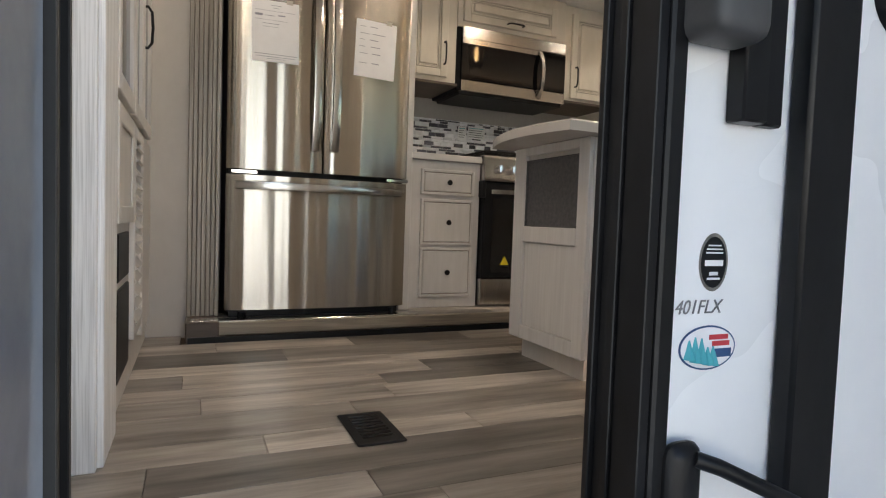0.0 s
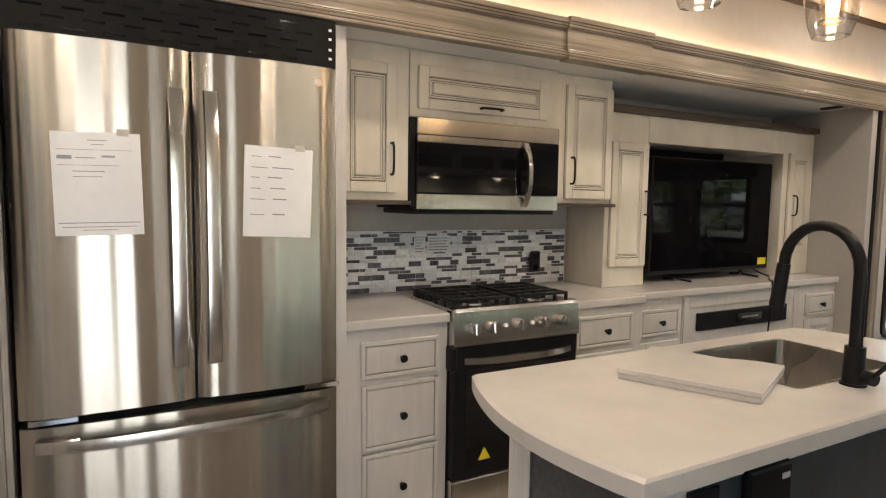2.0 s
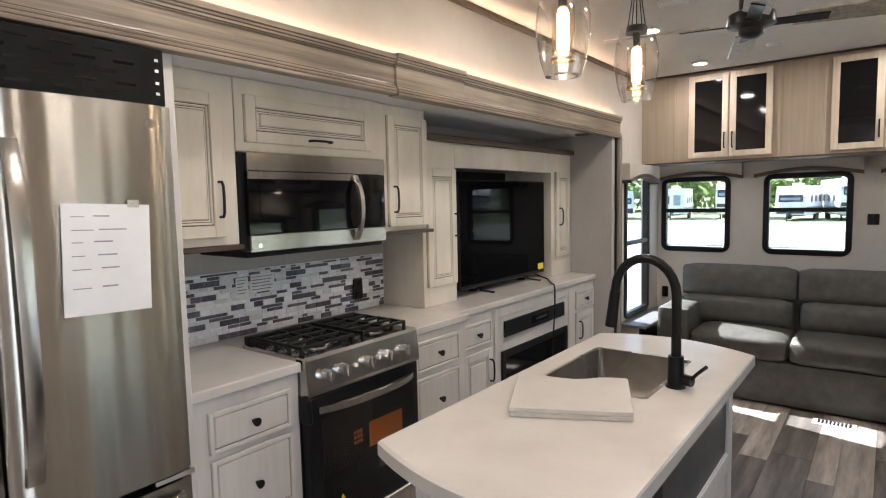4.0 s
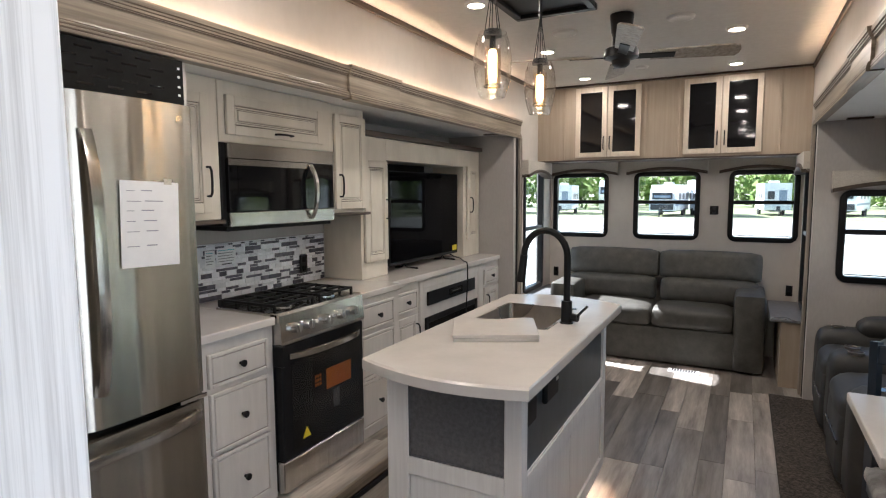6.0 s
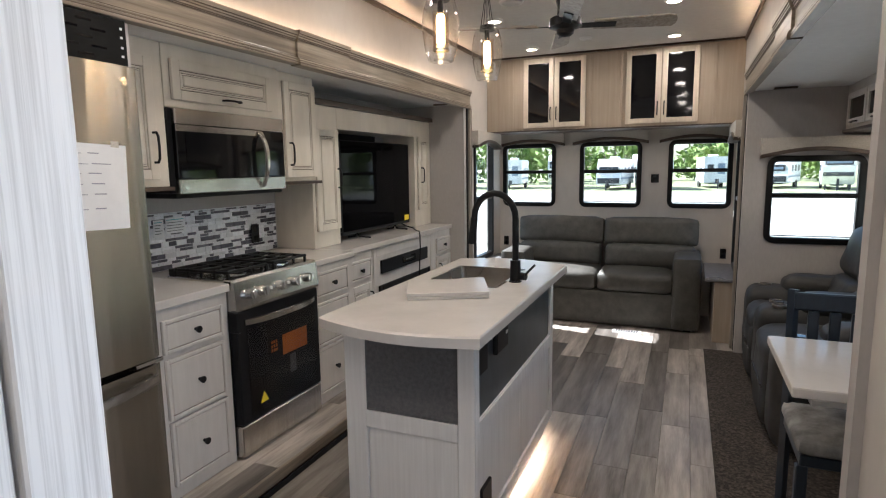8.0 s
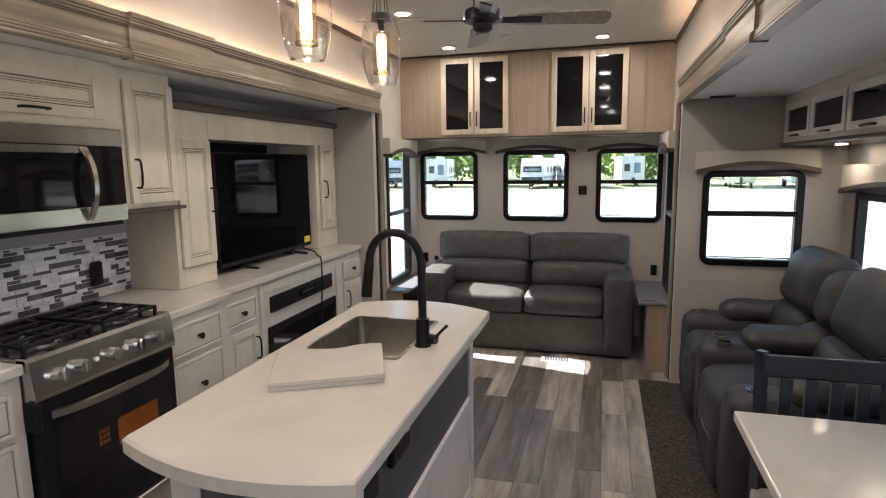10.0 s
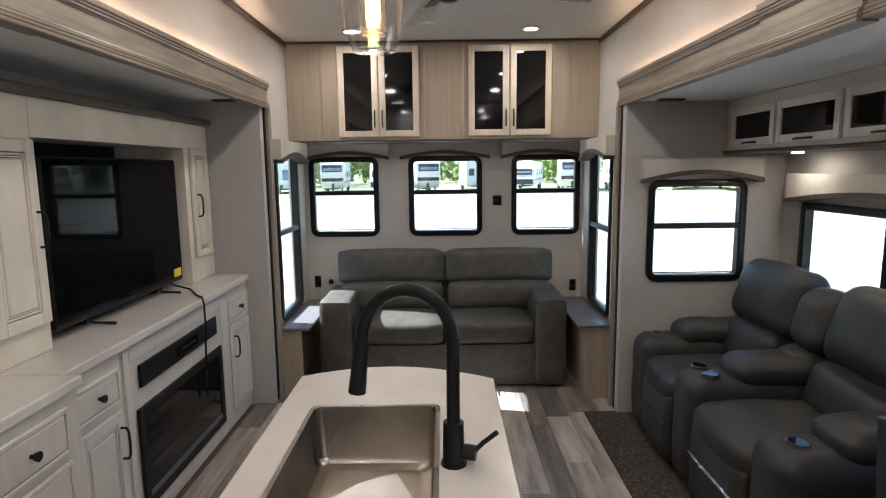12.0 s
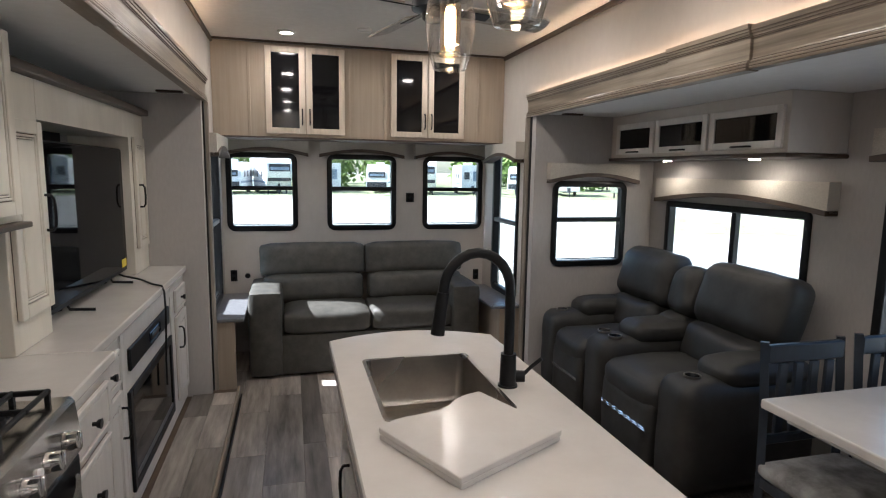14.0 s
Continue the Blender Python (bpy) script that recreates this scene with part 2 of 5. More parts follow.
def part(name, bm, material, parent=None, label="", smooth=False):
    me = bpy.data.meshes.new(name)
    bmesh.ops.recalc_face_normals(bm, faces=bm.faces)
    bm.to_mesh(me)
    bm.free()
    me.materials.append(material)
    if smooth:
        me.polygons.foreach_set("use_smooth", [True] * len(me.polygons))
        me.set_sharp_from_angle(angle=radians(40))
    o = new(name, me)
    if parent is not None:
        o.parent = parent
        o.matrix_parent_inverse = Matrix.Translation(-BASE.get(parent.name, Vector()))
    return tagged(o, label)


def struct(name, bm, material, label="", category="", smooth=False):
    return tagged(part(name, bm, material, None, "", smooth), label, category, "", "structure")


def B():
    return bmesh.new()


def bx(bm, x0, x1, y0, y1, z0, z1, bev=0.0, seg=1, m=None):
    x0, x1 = min(x0, x1), max(x0, x1)
    y0, y1 = min(y0, y1), max(y0, y1)
    z0, z1 = min(z0, z1), max(z0, z1)
    r = bmesh.ops.create_cube(bm, size=1, matrix=Matrix.LocRotScale(((x0 + x1) / 2, (y0 + y1) / 2, (z0 + z1) / 2), None, (x1 - x0, y1 - y0, z1 - z0)))
    vs = r["verts"]
    if bev:
        es = list({e for v in vs for e in v.link_edges})
        r = bmesh.ops.bevel(bm, geom=es, offset=bev, segments=seg, profile=.5, affect='EDGES')
        vs = list({v for f in r["faces"] for v in f.verts} | {v for v in vs if v.is_valid})
    if m is not None:
        bmesh.ops.transform(bm, matrix=m, verts=vs)
    return vs


def cyl(bm, p0, p1, r0, r1=None, n=16, caps=True):
    p0, p1 = Vector(p0), Vector(p1)
    d = p1 - p0
    m = Matrix.Translation((p0 + p1) / 2) @ d.to_track_quat('Z', 'Y').to_matrix().to_4x4()
    return bmesh.ops.create_cone(bm, cap_ends=caps, segments=n, radius1=r0, radius2=r0 if r1 is None else r1, depth=d.length, matrix=m)["verts"]


def tube(bm, pts, r, n=10):
    """A round bar along points."""
    pts = [Vector(p) for p in pts]
    rings = []
    up = Vector((0, 0, 1))
    for i, p in enumerate(pts):
        d = (pts[min(i + 1, len(pts) - 1)] - pts[max(i - 1, 0)]).normalized()
        a = d.cross(up)
        if a.length < .05:
            a = d.cross(Vector((0, 1, 0)))
        a.normalize()
        b = d.cross(a).normalized()
        rr = r[i] if isinstance(r, (list, tuple)) else r
        rings.append([bm.verts.new(p + rr * (math.cos(2 * math.pi * k / n) * a + math.sin(2 * math.pi * k / n) * b)) for k in range(n)])
        if i:
            q, s = rings[i - 1], rings[i]
            best = min(range(n), key=lambda o: sum((q[k].co - s[(k + o) % n].co).length for k in range(n)))
            rings[i] = s[best:] + s[:best]
            for k in range(n):
                bm.faces.new((q[k], q[(k + 1) % n], rings[i][(k + 1) % n], rings[i][k]))
    bm.faces.new(rings[0])
    bm.faces.new(rings[-1])


def lathe(bm, cx, cy, prof, n=24):
    rings = [[bm.verts.new((cx + r * math.cos(2 * math.pi * k / n), cy + r * math.sin(2 * math.pi * k / n), z)) for k in range(n)] for r, z in prof]
    for q, s in zip(rings, rings[1:]):
        for k in range(n):
            bm.faces.new((q[k], q[(k + 1) % n], s[(k + 1) % n], s[k]))


def prism(bm, pts, z0, z1):
    a = [bm.verts.new((x, y, z0)) for x, y in pts]
    b = [bm.verts.new((x, y, z1)) for x, y in pts]
    n = len(pts)
    bm.faces.new(a[::-1])
    bm.faces.new(b)
    for k in range(n):
        bm.faces.new((a[k], a[(k + 1) % n], b[(k + 1) % n], b[k]))


def P(fr, u, v, d):
    """A place on a face: u along it, v up, d out of it. fr: (way it faces, its coordinate)."""
    w, c = fr
    return {'+x': (c + d, u, v), '-x': (c - d, u, v), '+y': (u, c + d, v), '-y': (u, c - d, v)}[w]


def fbx(bm, fr, u0, u1, v0, v1, d0, d1, bev=0.0, seg=1):
    a, b = P(fr, u0, v0, d0), P(fr, u1, v1, d1)
    return bx(bm, a[0], b[0], a[1], b[1], a[2], b[2], bev, seg)


def ring(bm, fr, u0, u1, v0, v1, w, d0, d1, bev=0.0):
    """A mitred-looking frame of four bars, w wide."""
    fbx(bm, fr, u0, u0 + w, v0, v1, d0, d1, bev)
    fbx(bm, fr, u1 - w, u1, v0, v1, d0, d1, bev)
    fbx(bm, fr, u0 + w, u1 - w, v0, v0 + w, d0, d1, bev)
    fbx(bm, fr, u0 + w, u1 - w, v1 - w, v1, d0, d1, bev)


def rrect(u0, u1, v0, v1, r, n=5):
    out = []
    for cu, cv, a in ((u1 - r, v1 - r, 0), (u0 + r, v1 - r, 90), (u0 + r, v0 + r, 180), (u1 - r, v0 + r, 270)):
        for k in range(n + 1):
            t = radians(a + 90 * k / n)
            out.append((cu + r * math.cos(t), cv + r * math.sin(t)))
    return out


def rframe(bm, fr, u0, u1, v0, v1, w, r, d0, d1):
    """A round-cornered frame."""
    o, i = rrect(u0, u1, v0, v1, r), rrect(u0 + w, u1 - w, v0 + w, v1 - w, max(.005, r - w))
    n = len(o)
    loops = [[bm.verts.new(P(fr, u, v, d)) for u, v in q] for q, d in ((o, d0), (o, d1 - .004), ([(a + (c - a) * .2, b + (e - b) * .2) for (a, b), (c, e) in zip(o, i)], d1), ([(a + (c - a) * .85, b + (e - b) * .85) for (a, b), (c, e) in zip(o, i)], d1), (i, d1 - .006), (i, d0))]
    for q, s in zip(loops, loops[1:] + loops[:1]):
        for k in range(n):
            bm.faces.new((q[k], q[(k + 1) % n], s[(k + 1) % n], s[k]))


def wall(name, fr, u0, u1, v0, v1, thick, holes, material, label):
    """A wall with openings; it goes back from its face by thick."""
    bm = B()
    us = sorted({u0, u1, *[h[0] for h in holes], *[h[1] for h in holes]})
    for a, b in zip(us, us[1:]):
        cuts = sorted((h[2], h[3]) for h in holes if h[0] <= a + 1e-6 and h[1] >= b - 1e-6)
        z = v0
        for c, d in cuts + [(v1, v1)]:
            if c > z + 1e-6:
                fbx(bm, fr, a, b, z, c, -thick, 0)
            z = d
    bmesh.ops.remove_doubles(bm, verts=bm.verts, dist=1e-5)
    return struct(name, bm, material, label, "wall")


def handle(parent, fr, u, v, length, upright=True, out=.03, m=None, name="handle"):
    bm = B()
    h = length / 2
    q = [(-h, 0), (-h, out * .7), (-h * .75, out), (0, out * 1.08), (h * .75, out), (h, out * .7), (h, 0)]
    tube(bm, [P(fr, u, v + a, d) if upright else P(fr, u + a, v, d) for a, d in q], .0055, 8)
    return part(name, bm, m or BLKMT, parent, "black bar handle", True)


def knob(parent, fr, u, v, r=.016):
    bm = B()
    cyl(bm, P(fr, u, v, 0), P(fr, u, v, .014), r * .45, n=10)
    cyl(bm, P(fr, u, v, .014), P(fr, u, v, .026), r * .8, r, n=14)
    return part("knob", bm, BLKMT, parent, "round black knob", True)


def glazed_door(parent, fr, u0, u1, v0, v1, name="door", mat_=None, wide=.045, th=.02, groove=None):
    """A framed door or drawer front whose grooves show the brown glaze."""
    m = mat_ or CREAM
    bm = B()
    fbx(bm, fr, u0, u1, v0, v1, .001, .010)
    d = part(name, bm, groove or GLAZE, parent)
    bm = B()
    ring(bm, fr, u0 - .001, u1 + .001, v0 - .001, v1 + .001, wide, .002, th, .0025)
    part("door_frame", bm, m, d)
    if wide > .03:
        bm = B()
        i = wide + .003
        ring(bm, fr, u0 + i, u1 - i, v0 + i, v1 - i, .008, .002, th - .003, .002)
        part("bead", bm, m, d)
        i += .011
        bm = B()
        ring(bm, fr, u0 + i, u1 - i, v0 + i, v1 - i, .005, .002, th - .007)
        part("bead", bm, m, d)
        i += .0075
    else:
        i = wide + .003
    bm = B()
    vs = fbx(bm, fr, u0 + i, u1 - i, v0 + i, v1 - i, .002, th - .002, .004)
    part("door_panel", bm, m, d)
    return d

# ---- the large structure ----
XL, XR, XO, YF, ZC = -1.19, 1.175, 1.24, 4.40, 2.60
SLX, SRX = -1.83, 2.17
bm = B()
bx(bm, XL, XR, -3.3, YF, -.10, -.012)
floor = struct("floor", bm, GLAZE, "grey-brown wood-look plank floor", "floor")
bm = B()
bx(bm, .93, SRX, -.15, 3.2, -.011, .006)
struct("carpet", bm, CARPET, "brown speckled carpet in the slide-out", "carpet")
bm = B()
bx(bm, XL - .02, XR + .02, -3.35, YF + .05, ZC, ZC + .08)
struct("ceiling", bm, CEIL, "white vinyl ceiling", "ceiling")

WIN_F = [(-1.155, -.563, 1.08, 1.76), (-.308, .317, 1.08, 1.76), (.568, 1.15, 1.08, 1.76)]
wall("wall_front", ('-y', YF), XL - .06, XO, -.1, ZC, .07, [(a + .03, b - .03, c + .03, d - .03) for a, b, c, d in WIN_F], WALL, "greige wallboard front wall with three windows")
SW = (3.52, 4.13, .56, 1.87)
sh = (SW[0] + .03, SW[1] - .03, SW[2] + .03, SW[3] - .03)
wall("wall_left", ('+x', XL), -3.3, YF, -.1, ZC, .06, [(-1.36, 3.3, .0, 2.09), sh], WALL, "greige left wall over the kitchen slide-out")
DOOR = (-1.50, -.78, 0.0, 2.03)
wall("wall_right", ('-x', XR), -3.3, YF, -.1, ZC, .062, [(-.1, 3.3, .0, 2.06), sh, DOOR], WALL, "greige right wall with the entry door")
bm = B()
bx(bm, XL, XO, -3.36, -3.3, -.1, ZC)
struct("wall_back", bm, WALL, "plain back wall of the hallway", "wall")
# outer skin beside the entry door
bm = B()
for y0, y1, z0, z1 in ((-3.3, -1.5, -.35, 2.75), (-.79, -.15, -.35, 2.75), (-.05, 4.4, 2.1, 2.75), (-1.5, -.79, 2.03, 2.75), (-1.5, -.79, -.35, -.02)):
    bx(bm, XO - .002, XO + .012, y0, y1, z0, z1)
struct("outer_wall", bm, GELCOAT, "white fibreglass outer skin", "wall")

# left slide-out box
wall("slide_wall_left", ('+x', SLX), -1.4, 3.3, 0, 2.14, .05, [], SLIDEW, "grey back wall of the kitchen slide-out")
wall("slide_end_left", ('-y', 3.2), SLX, -1.17, 0, 2.09, .07, [], SLIDEW, "grey end wall of the kitchen slide-out")
wall("slide_end_rear", ('+y', -1.31), SLX, -1.2, 0, 2.09, .06, [], SLIDEW, "rear end wall of the kitchen slide-out")
bm = B()
bx(bm, SLX - .05, -1.2, -1.4, 3.3, 2.085, 2.13)
struct("slide_ceiling", bm, SLIDEC, "white slide-out ceiling", "ceiling")
bm = B()
bx(bm, SLX, -1.012, -1.36, 3.28, 0.0, .078)
slide_floor = struct("slide_floor", bm, GLAZE, "raised wood-look slide-out floor", "floor")
bm = B()
bx(bm, -1.012, -.995, -1.37, 3.3, .03, .094, .005)
struct("nosing_trim", bm, FASC, "wood nosing along the slide-out floor", "trim")
bm = B()
bx(bm, -.992, -.984, -1.37, 3.3, .0, .028)
struct("floor_seal", bm, BLACK, "black wiper seal under the nosing", "trim")
bm = B()
bx(bm, -1.075, -1.0, -1.36, -.24, .079, .1, .003)
struct("threshold_trim", bm, STEELP, "metal strip under the refrigerator", "trim")

# right slide-out box
RW = (1.304, 1.935, .905, 1.566)
wall("slide_end_right", ('-y', 3.18), 1.15, SRX + .05, 0, 2.06, .07, [(RW[0] + .03, RW[1] - .03, RW[2] + .03, RW[3] - .03)], SLIDEW, "grey end wall of the living slide-out with a window")
BW, DW = (1.70, 2.972, .86, 1.43), (.15, 1.30, .76, 1.70)
wall("slide_wall_right", ('-x', SRX), -.2, 3.25, 0, 2.1, .05, [(h[0] + .03, h[1] - .03, h[2] + .03, h[3] - .03) for h in (BW, DW)], SLIDEW, "grey back wall of the living slide-out")
wall("slide_end_dinette", ('+y', -.12), 1.15, SRX, 0, 2.06, .06, [], SLIDEW, "grey rear end wall of the living slide-out")
bm = B()
bx(bm, 1.16, SRX + .05, -.18, 3.25, 2.055, 2.1)
struct("slide_ceiling_right", bm, SLIDEC, "white slide-out ceiling", "ceiling")


# mouldings
def fascia(side, y0, y1, pil):
    s = 1 if side == 'L' else -1
    x = XL if side == 'L' else XR
    lab = "weathered wood crown moulding over the slide-out"
    f = thing("fascia", (x, (y0 + y1) / 2, 2.06), lab, "moulding", "", "structure")
    z0 = 2.055 if side == 'L' else 2.04

    def run(ya, yb, add, nm):
        bm = B()
        prof = [(0, 0), (.046, 0), (.048, .004), (.048, .010), (.043, .013), (.048, .016), (.048, .022), (.042, .025), (.045, .028), (.045, .033), (.037, .038), (.035, .046), (.035, .112), (.038, .118), (.038, .122), (.043, .126), (.043, .133), (.047, .137), (.047, .144), (.052, .148), (.053, .166), (.018, .166), (.018, .12), (0, .12)]
        loops = [[bm.verts.new((x + s * (a + (add if a > .03 else 0)), y, z0 + b + (add * .4 if b > .1 else -add * .4))) for a, b in prof] for y in (ya, yb)]
        n = len(prof)
        for k in range(n):
            bm.faces.new((loops[0][k], loops[0][(k + 1) % n], loops[1][(k + 1) % n], loops[1][k]))
        bm.faces.new(loops[0][::-1])
        bm.faces.new(loops[1])
        part(nm, bm, FASC, f)
        bm = B()
        for b, o in ((.013, .0465), (.025, .0455), (.037, .0405), (.118, .0395), (.1245, .0425), (.1355, .0465), (.146, .0515)):
            zz = z0 + b + (add * .4 if b > .1 else -add * .4)
            bx(bm, x + s * (.02 + add), x + s * (o + add), ya + .001, yb - .001, zz - .0019, zz + .0019)
        part("glaze_line", bm, GLAZE, f, "dark glaze in the moulding grooves")
    run(y0, pil[0], 0, "moulding")
    run(pil[0], pil[1], .014, "centre_block")
    run(pil[1], y1, 0, "moulding")
    bm = B()
    bx(bm, x + s * .003, x + s * .014, y0 + .05, y1 - .05, z0 + .121, z0 + .127)
    part("led_strip", bm, LEDSTRIP, f, "amber light strip behind the moulding")
    return f


fascia('L', -1.41, 3.34, (.72, 1.215))
fascia('R', -.2, 3.32, (1.11, 1.62))


def flange_post(x, y0, y1, z1, s, name):
    t = thing(name, (x, (y0 + y1) / 2, 0), "weathered grey wood flange beside the slide-out opening", "trim", "", "structure")
    w = y1 - y0
    k = 7
    for i in range(k):
        a, b = y0 + w * i / k, y0 + w * (i + 1) / k
        bm = B()
        d = (.05, .038, .046, .046, .046, .038, .05)[i]
        bx(bm, x - s * .01, x + s * d, a + .0015, b - .0015, .1 if y0 < 0 else .005, z1, .002)
        part("rib", bm, FASV, t)
    bm = B()
    bx(bm, x - s * .01, x + s * .025, y0, y1, .1 if y0 < 0 else .005, z1)
    part("backing", bm, GLAZE, t)


flange_post(XL, -1.378, -1.235, 2.055, 1, "slide_flange_post")
flange_post(XL, 3.29, 3.345, 2.055, 1, "slide_flange_post")
flange_post(XR, 3.28, 3.33, 2.04, -1, "slide_flange_post")
bm = B()
bx(bm, XL - .0, XL + .03, 3.262, 3.288, .09, 2.055)
bx(bm, XR - .03, XR, 3.252, 3.278, .0, 2.04)
struct("slide_seal", bm, BLACK, "black rubber slide-out seal", "trim")
bm = B()
bx(bm, XL, -.99, -1.38, -1.235, .0, .099, .006)
struct("post_foot", bm, DKTRIM, "dark plinth under the flange", "trim")
bm = B()
bx(bm, XL, XL + .018, -1.55, 3.93, 2.565, 2.6, .004)
bx(bm, XR - .018, XR, -3.0, 3.93, 2.565, 2.6, .004)
bx(bm, XL, XR, 3.915, 3.934, 2.585, 2.6, .003)
struct("ceiling_trim", bm, DKTRIM, "dark brown ceiling corner trim", "trim")


# ---- windows ----
def window(name, fr, h, mid=None, mull=None, label="black-framed window", r=.07, dark_top=False, thick=.06):
    u0, u1, v0, v1 = h
    t = thing(name, P(fr, (u0 + u1) / 2, v0, 0), label, "window", "", "structure")
    bm = B()
    rframe(bm, fr, u0, u1, v0, v1, .045, r, -thick * .7, .016)
    part("window_frame", bm, BLKMT, t, "", True)
    bm = B()
    if mid:
        fbx(bm, fr, u0 + .03, u1 - .03, mid - .018, mid + .018, -.035, .008, .004)
    if mull:
        fbx(bm, fr, mull - .02, mull + .02, v0 + .03, v1 - .03, -.035, .008, .004)
    if mid or mull:
        part("mullion", bm, BLKMT, t)
    cells = [(u0 + .03, u1 - .03, v0 + .03, v1 - .03)]
    if mid:
        cells = [(u0 + .03, u1 - .03, mid, v1 - .03), (u0 + .03, u1 - .03, v0 + .03, mid)]
    elif mull:
        cells = [(u0 + .03, mull, v0 + .03, v1 - .03), (mull, u1 - .03, v0 + .03, v1 - .03)]
    for a, b, c, d in cells:
        bm = B()
        fbx(bm, fr, a, b, c, d, -.024, -.020)
        o = part("pane", bm, GLASS, t)
        o.visible_shadow = False
    if mid:
        bm = B()
        fbx(bm, fr, u0 + .055, u1 - .055, v0 + .055, v0 + .062, -.012, .0)
        part("sash_rail", bm, STEELP, t)
    return t


for i, h in enumerate(WIN_F):
    window("window_%d" % (i + 1), ('-y', YF), h, 1.455, label="black-framed front window with rounded corners")
window("window_4", ('+x', XL), SW, 1.2, label="tall black-framed side window beside the sofa")
window("window_5", ('-x', XR), SW, 1.2, label="tall black-framed side window beside the sofa")
window("window_6", ('-y', 3.18), RW, 1.269, label="black-framed window in the slide-out end")
window("window_7", ('-x', SRX), BW, None, 2.281, "wide black-framed sliding window behind the recliner", .03)
window("window_8", ('-x', SRX), DW, None, .71, "wide black-framed sliding window beside the dinette", .03)


def valance(fr, u0, u1, zb, zt, depth=.07):
    t = thing("valance", P(fr, (u0 + u1) / 2, zb, 0), "woven linen window valance with dark arched trim", "valance", "window valances")
    n = 16
    us = [u0 + (u1 - u0) * k / n for k in range(n + 1)]
    arc = lambda u: zb + .012 + (zt - zb) * .38 * math.sin(math.pi * (u - u0) / (u1 - u0))
    bm = B()
    lo = [bm.verts.new(P(fr, u, arc(u), depth)) for u in us]
    hi = [bm.verts.new(P(fr, u, zt, depth)) for u in us]
    lo2 = [bm.verts.new(P(fr, u, arc(u), depth - .018)) for u in us]
    hi2 = [bm.verts.new(P(fr, u, zt, depth - .018)) for u in us]
    for k in range(n):
        for q in ((lo[k], lo[k + 1], hi[k + 1], hi[k]), (lo2[k], hi2[k], hi2[k + 1], lo2[k + 1]), (lo[k], lo2[k], lo2[k + 1], lo[k + 1]), (hi[k], hi[k + 1], hi2[k + 1], hi2[k])):
            bm.faces.new(q)
    for k in (0, n):
        bm.faces.new((lo[k], hi[k], hi2[k], lo2[k]))
    part("front_board", bm, LINEN, t)
    for e in (u0, u1 - .016):
        bm = B()
        fbx(bm, fr, e, e + .016, zb, zt, .002, depth - .018)
        part("side_board", bm, LINEN, t)
    bm = B()
    a = [[bm.verts.new(P(fr, u, arc(u) + dz, d)) for u in us] for dz, d in ((-.026, .004), (-.026, depth + .012), (.002, depth + .012), (.002, .004))]
    for q, s in zip(a, a[1:] + a[:1]):
        for k in range(n):
            bm.faces.new((q[k], q[k + 1], s[k + 1], s[k]))
    for k in (0, n):
        bm.faces.new([a[j][k] for j in range(4)])
    part("arched_trim", bm, DKTRIM, t, "dark arched lower trim")


for a, b in ((-1.17, -.468), (-.374, .379), (.482, 1.16)):
    valance(('-y', YF), a, b, 1.745, 1.868)
valance(('+x', XL), 3.42, 4.16, 1.715, 1.862, .085)
valance(('-x', XR), 3.42, 4.16, 1.715, 1.862, .085)
valance(('-y', 3.18), 1.25, 2.0, 1.562, 1.70)
valance(('-x', SRX), 1.55, 3.02, 1.435, 1.60, .08)
valance(('-x', SRX), .0, 1.345, 1.715, 1.86, .08)


# ---- entry ----
# blue-grey base colour paints in the sky's blue light on the door
DOORP = surf("sky_tinted_gelcoat", (.17, .20, .25), (.22, .25, .30), .22, bump=.02, fine=20, stain=.1)
d = thing("door_frame", (XO, -1.14, 0), "black metal entry door frame with ribbed seals", "door frame", "", "structure")
for y, s in ((-.81, -1), (-1.47, 1)):
    for i, (x0, x1, w) in enumerate(((1.145, 1.158, .012), (1.16, 1.176, .004), (1.178, 1.194, .008), (1.196, 1.212, .003), (1.214, 1.236, .010), (1.238, 1.262, .016))):
        bm = B()
        bx(bm, x0, x1, y - s * .004, y + s * (w - .004), 0, 2.0, .0015)
        part("seal_rib", bm, BLKMT, d)
    bm = B()
    bx(bm, 1.145, 1.262, y - s * .025, y - s * .0045, 0, 2.03)
    bx(bm, 1.245, 1.268, y - s * .034, y - s * .005, 0, 2.03, .004)
    part("jamb", bm, BLKMT, d)
bm = B()
bx(bm, 1.145, 1.262, -1.47, -.81, 2.0, 2.03)
part("head", bm, BLKMT, d)
bm = B()
bx(bm, 1.12, 1.27, -1.47, -.81, -.02, .006)
part("threshold", bm, STEELP, d, "metal threshold")
dl = thing("entry_door", (1.28, -1.53, 0), "open entry door, glossy inner face coloured with the sky's blue", "door")
bm = B()
bx(bm, 1.275, 1.93, -1.50, -1.461, .02, 1.99, .004)
part("door_leaf", bm, BLKMT, dl)
bm = B()
bx(bm, 1.29, 1.90, -1.4612, -1.457, .04, 1.97, .001)
part("door_panel", bm, DOORP, dl, "glossy inner panel, sky's blue put into its colour")
bm = B()
bx(bm, 1.276, 1.284, -1.4608, -1.450, .02, 1.99)
part("door_seal", bm, RUBBER, dl)


def quick(name, label, cat, loc, *pieces):
    t = thing(name, loc, label, cat)
    for nm, m, f in pieces:
        bm = B()
        f(bm)
        part(nm, bm, m, t, "", True)
    return t


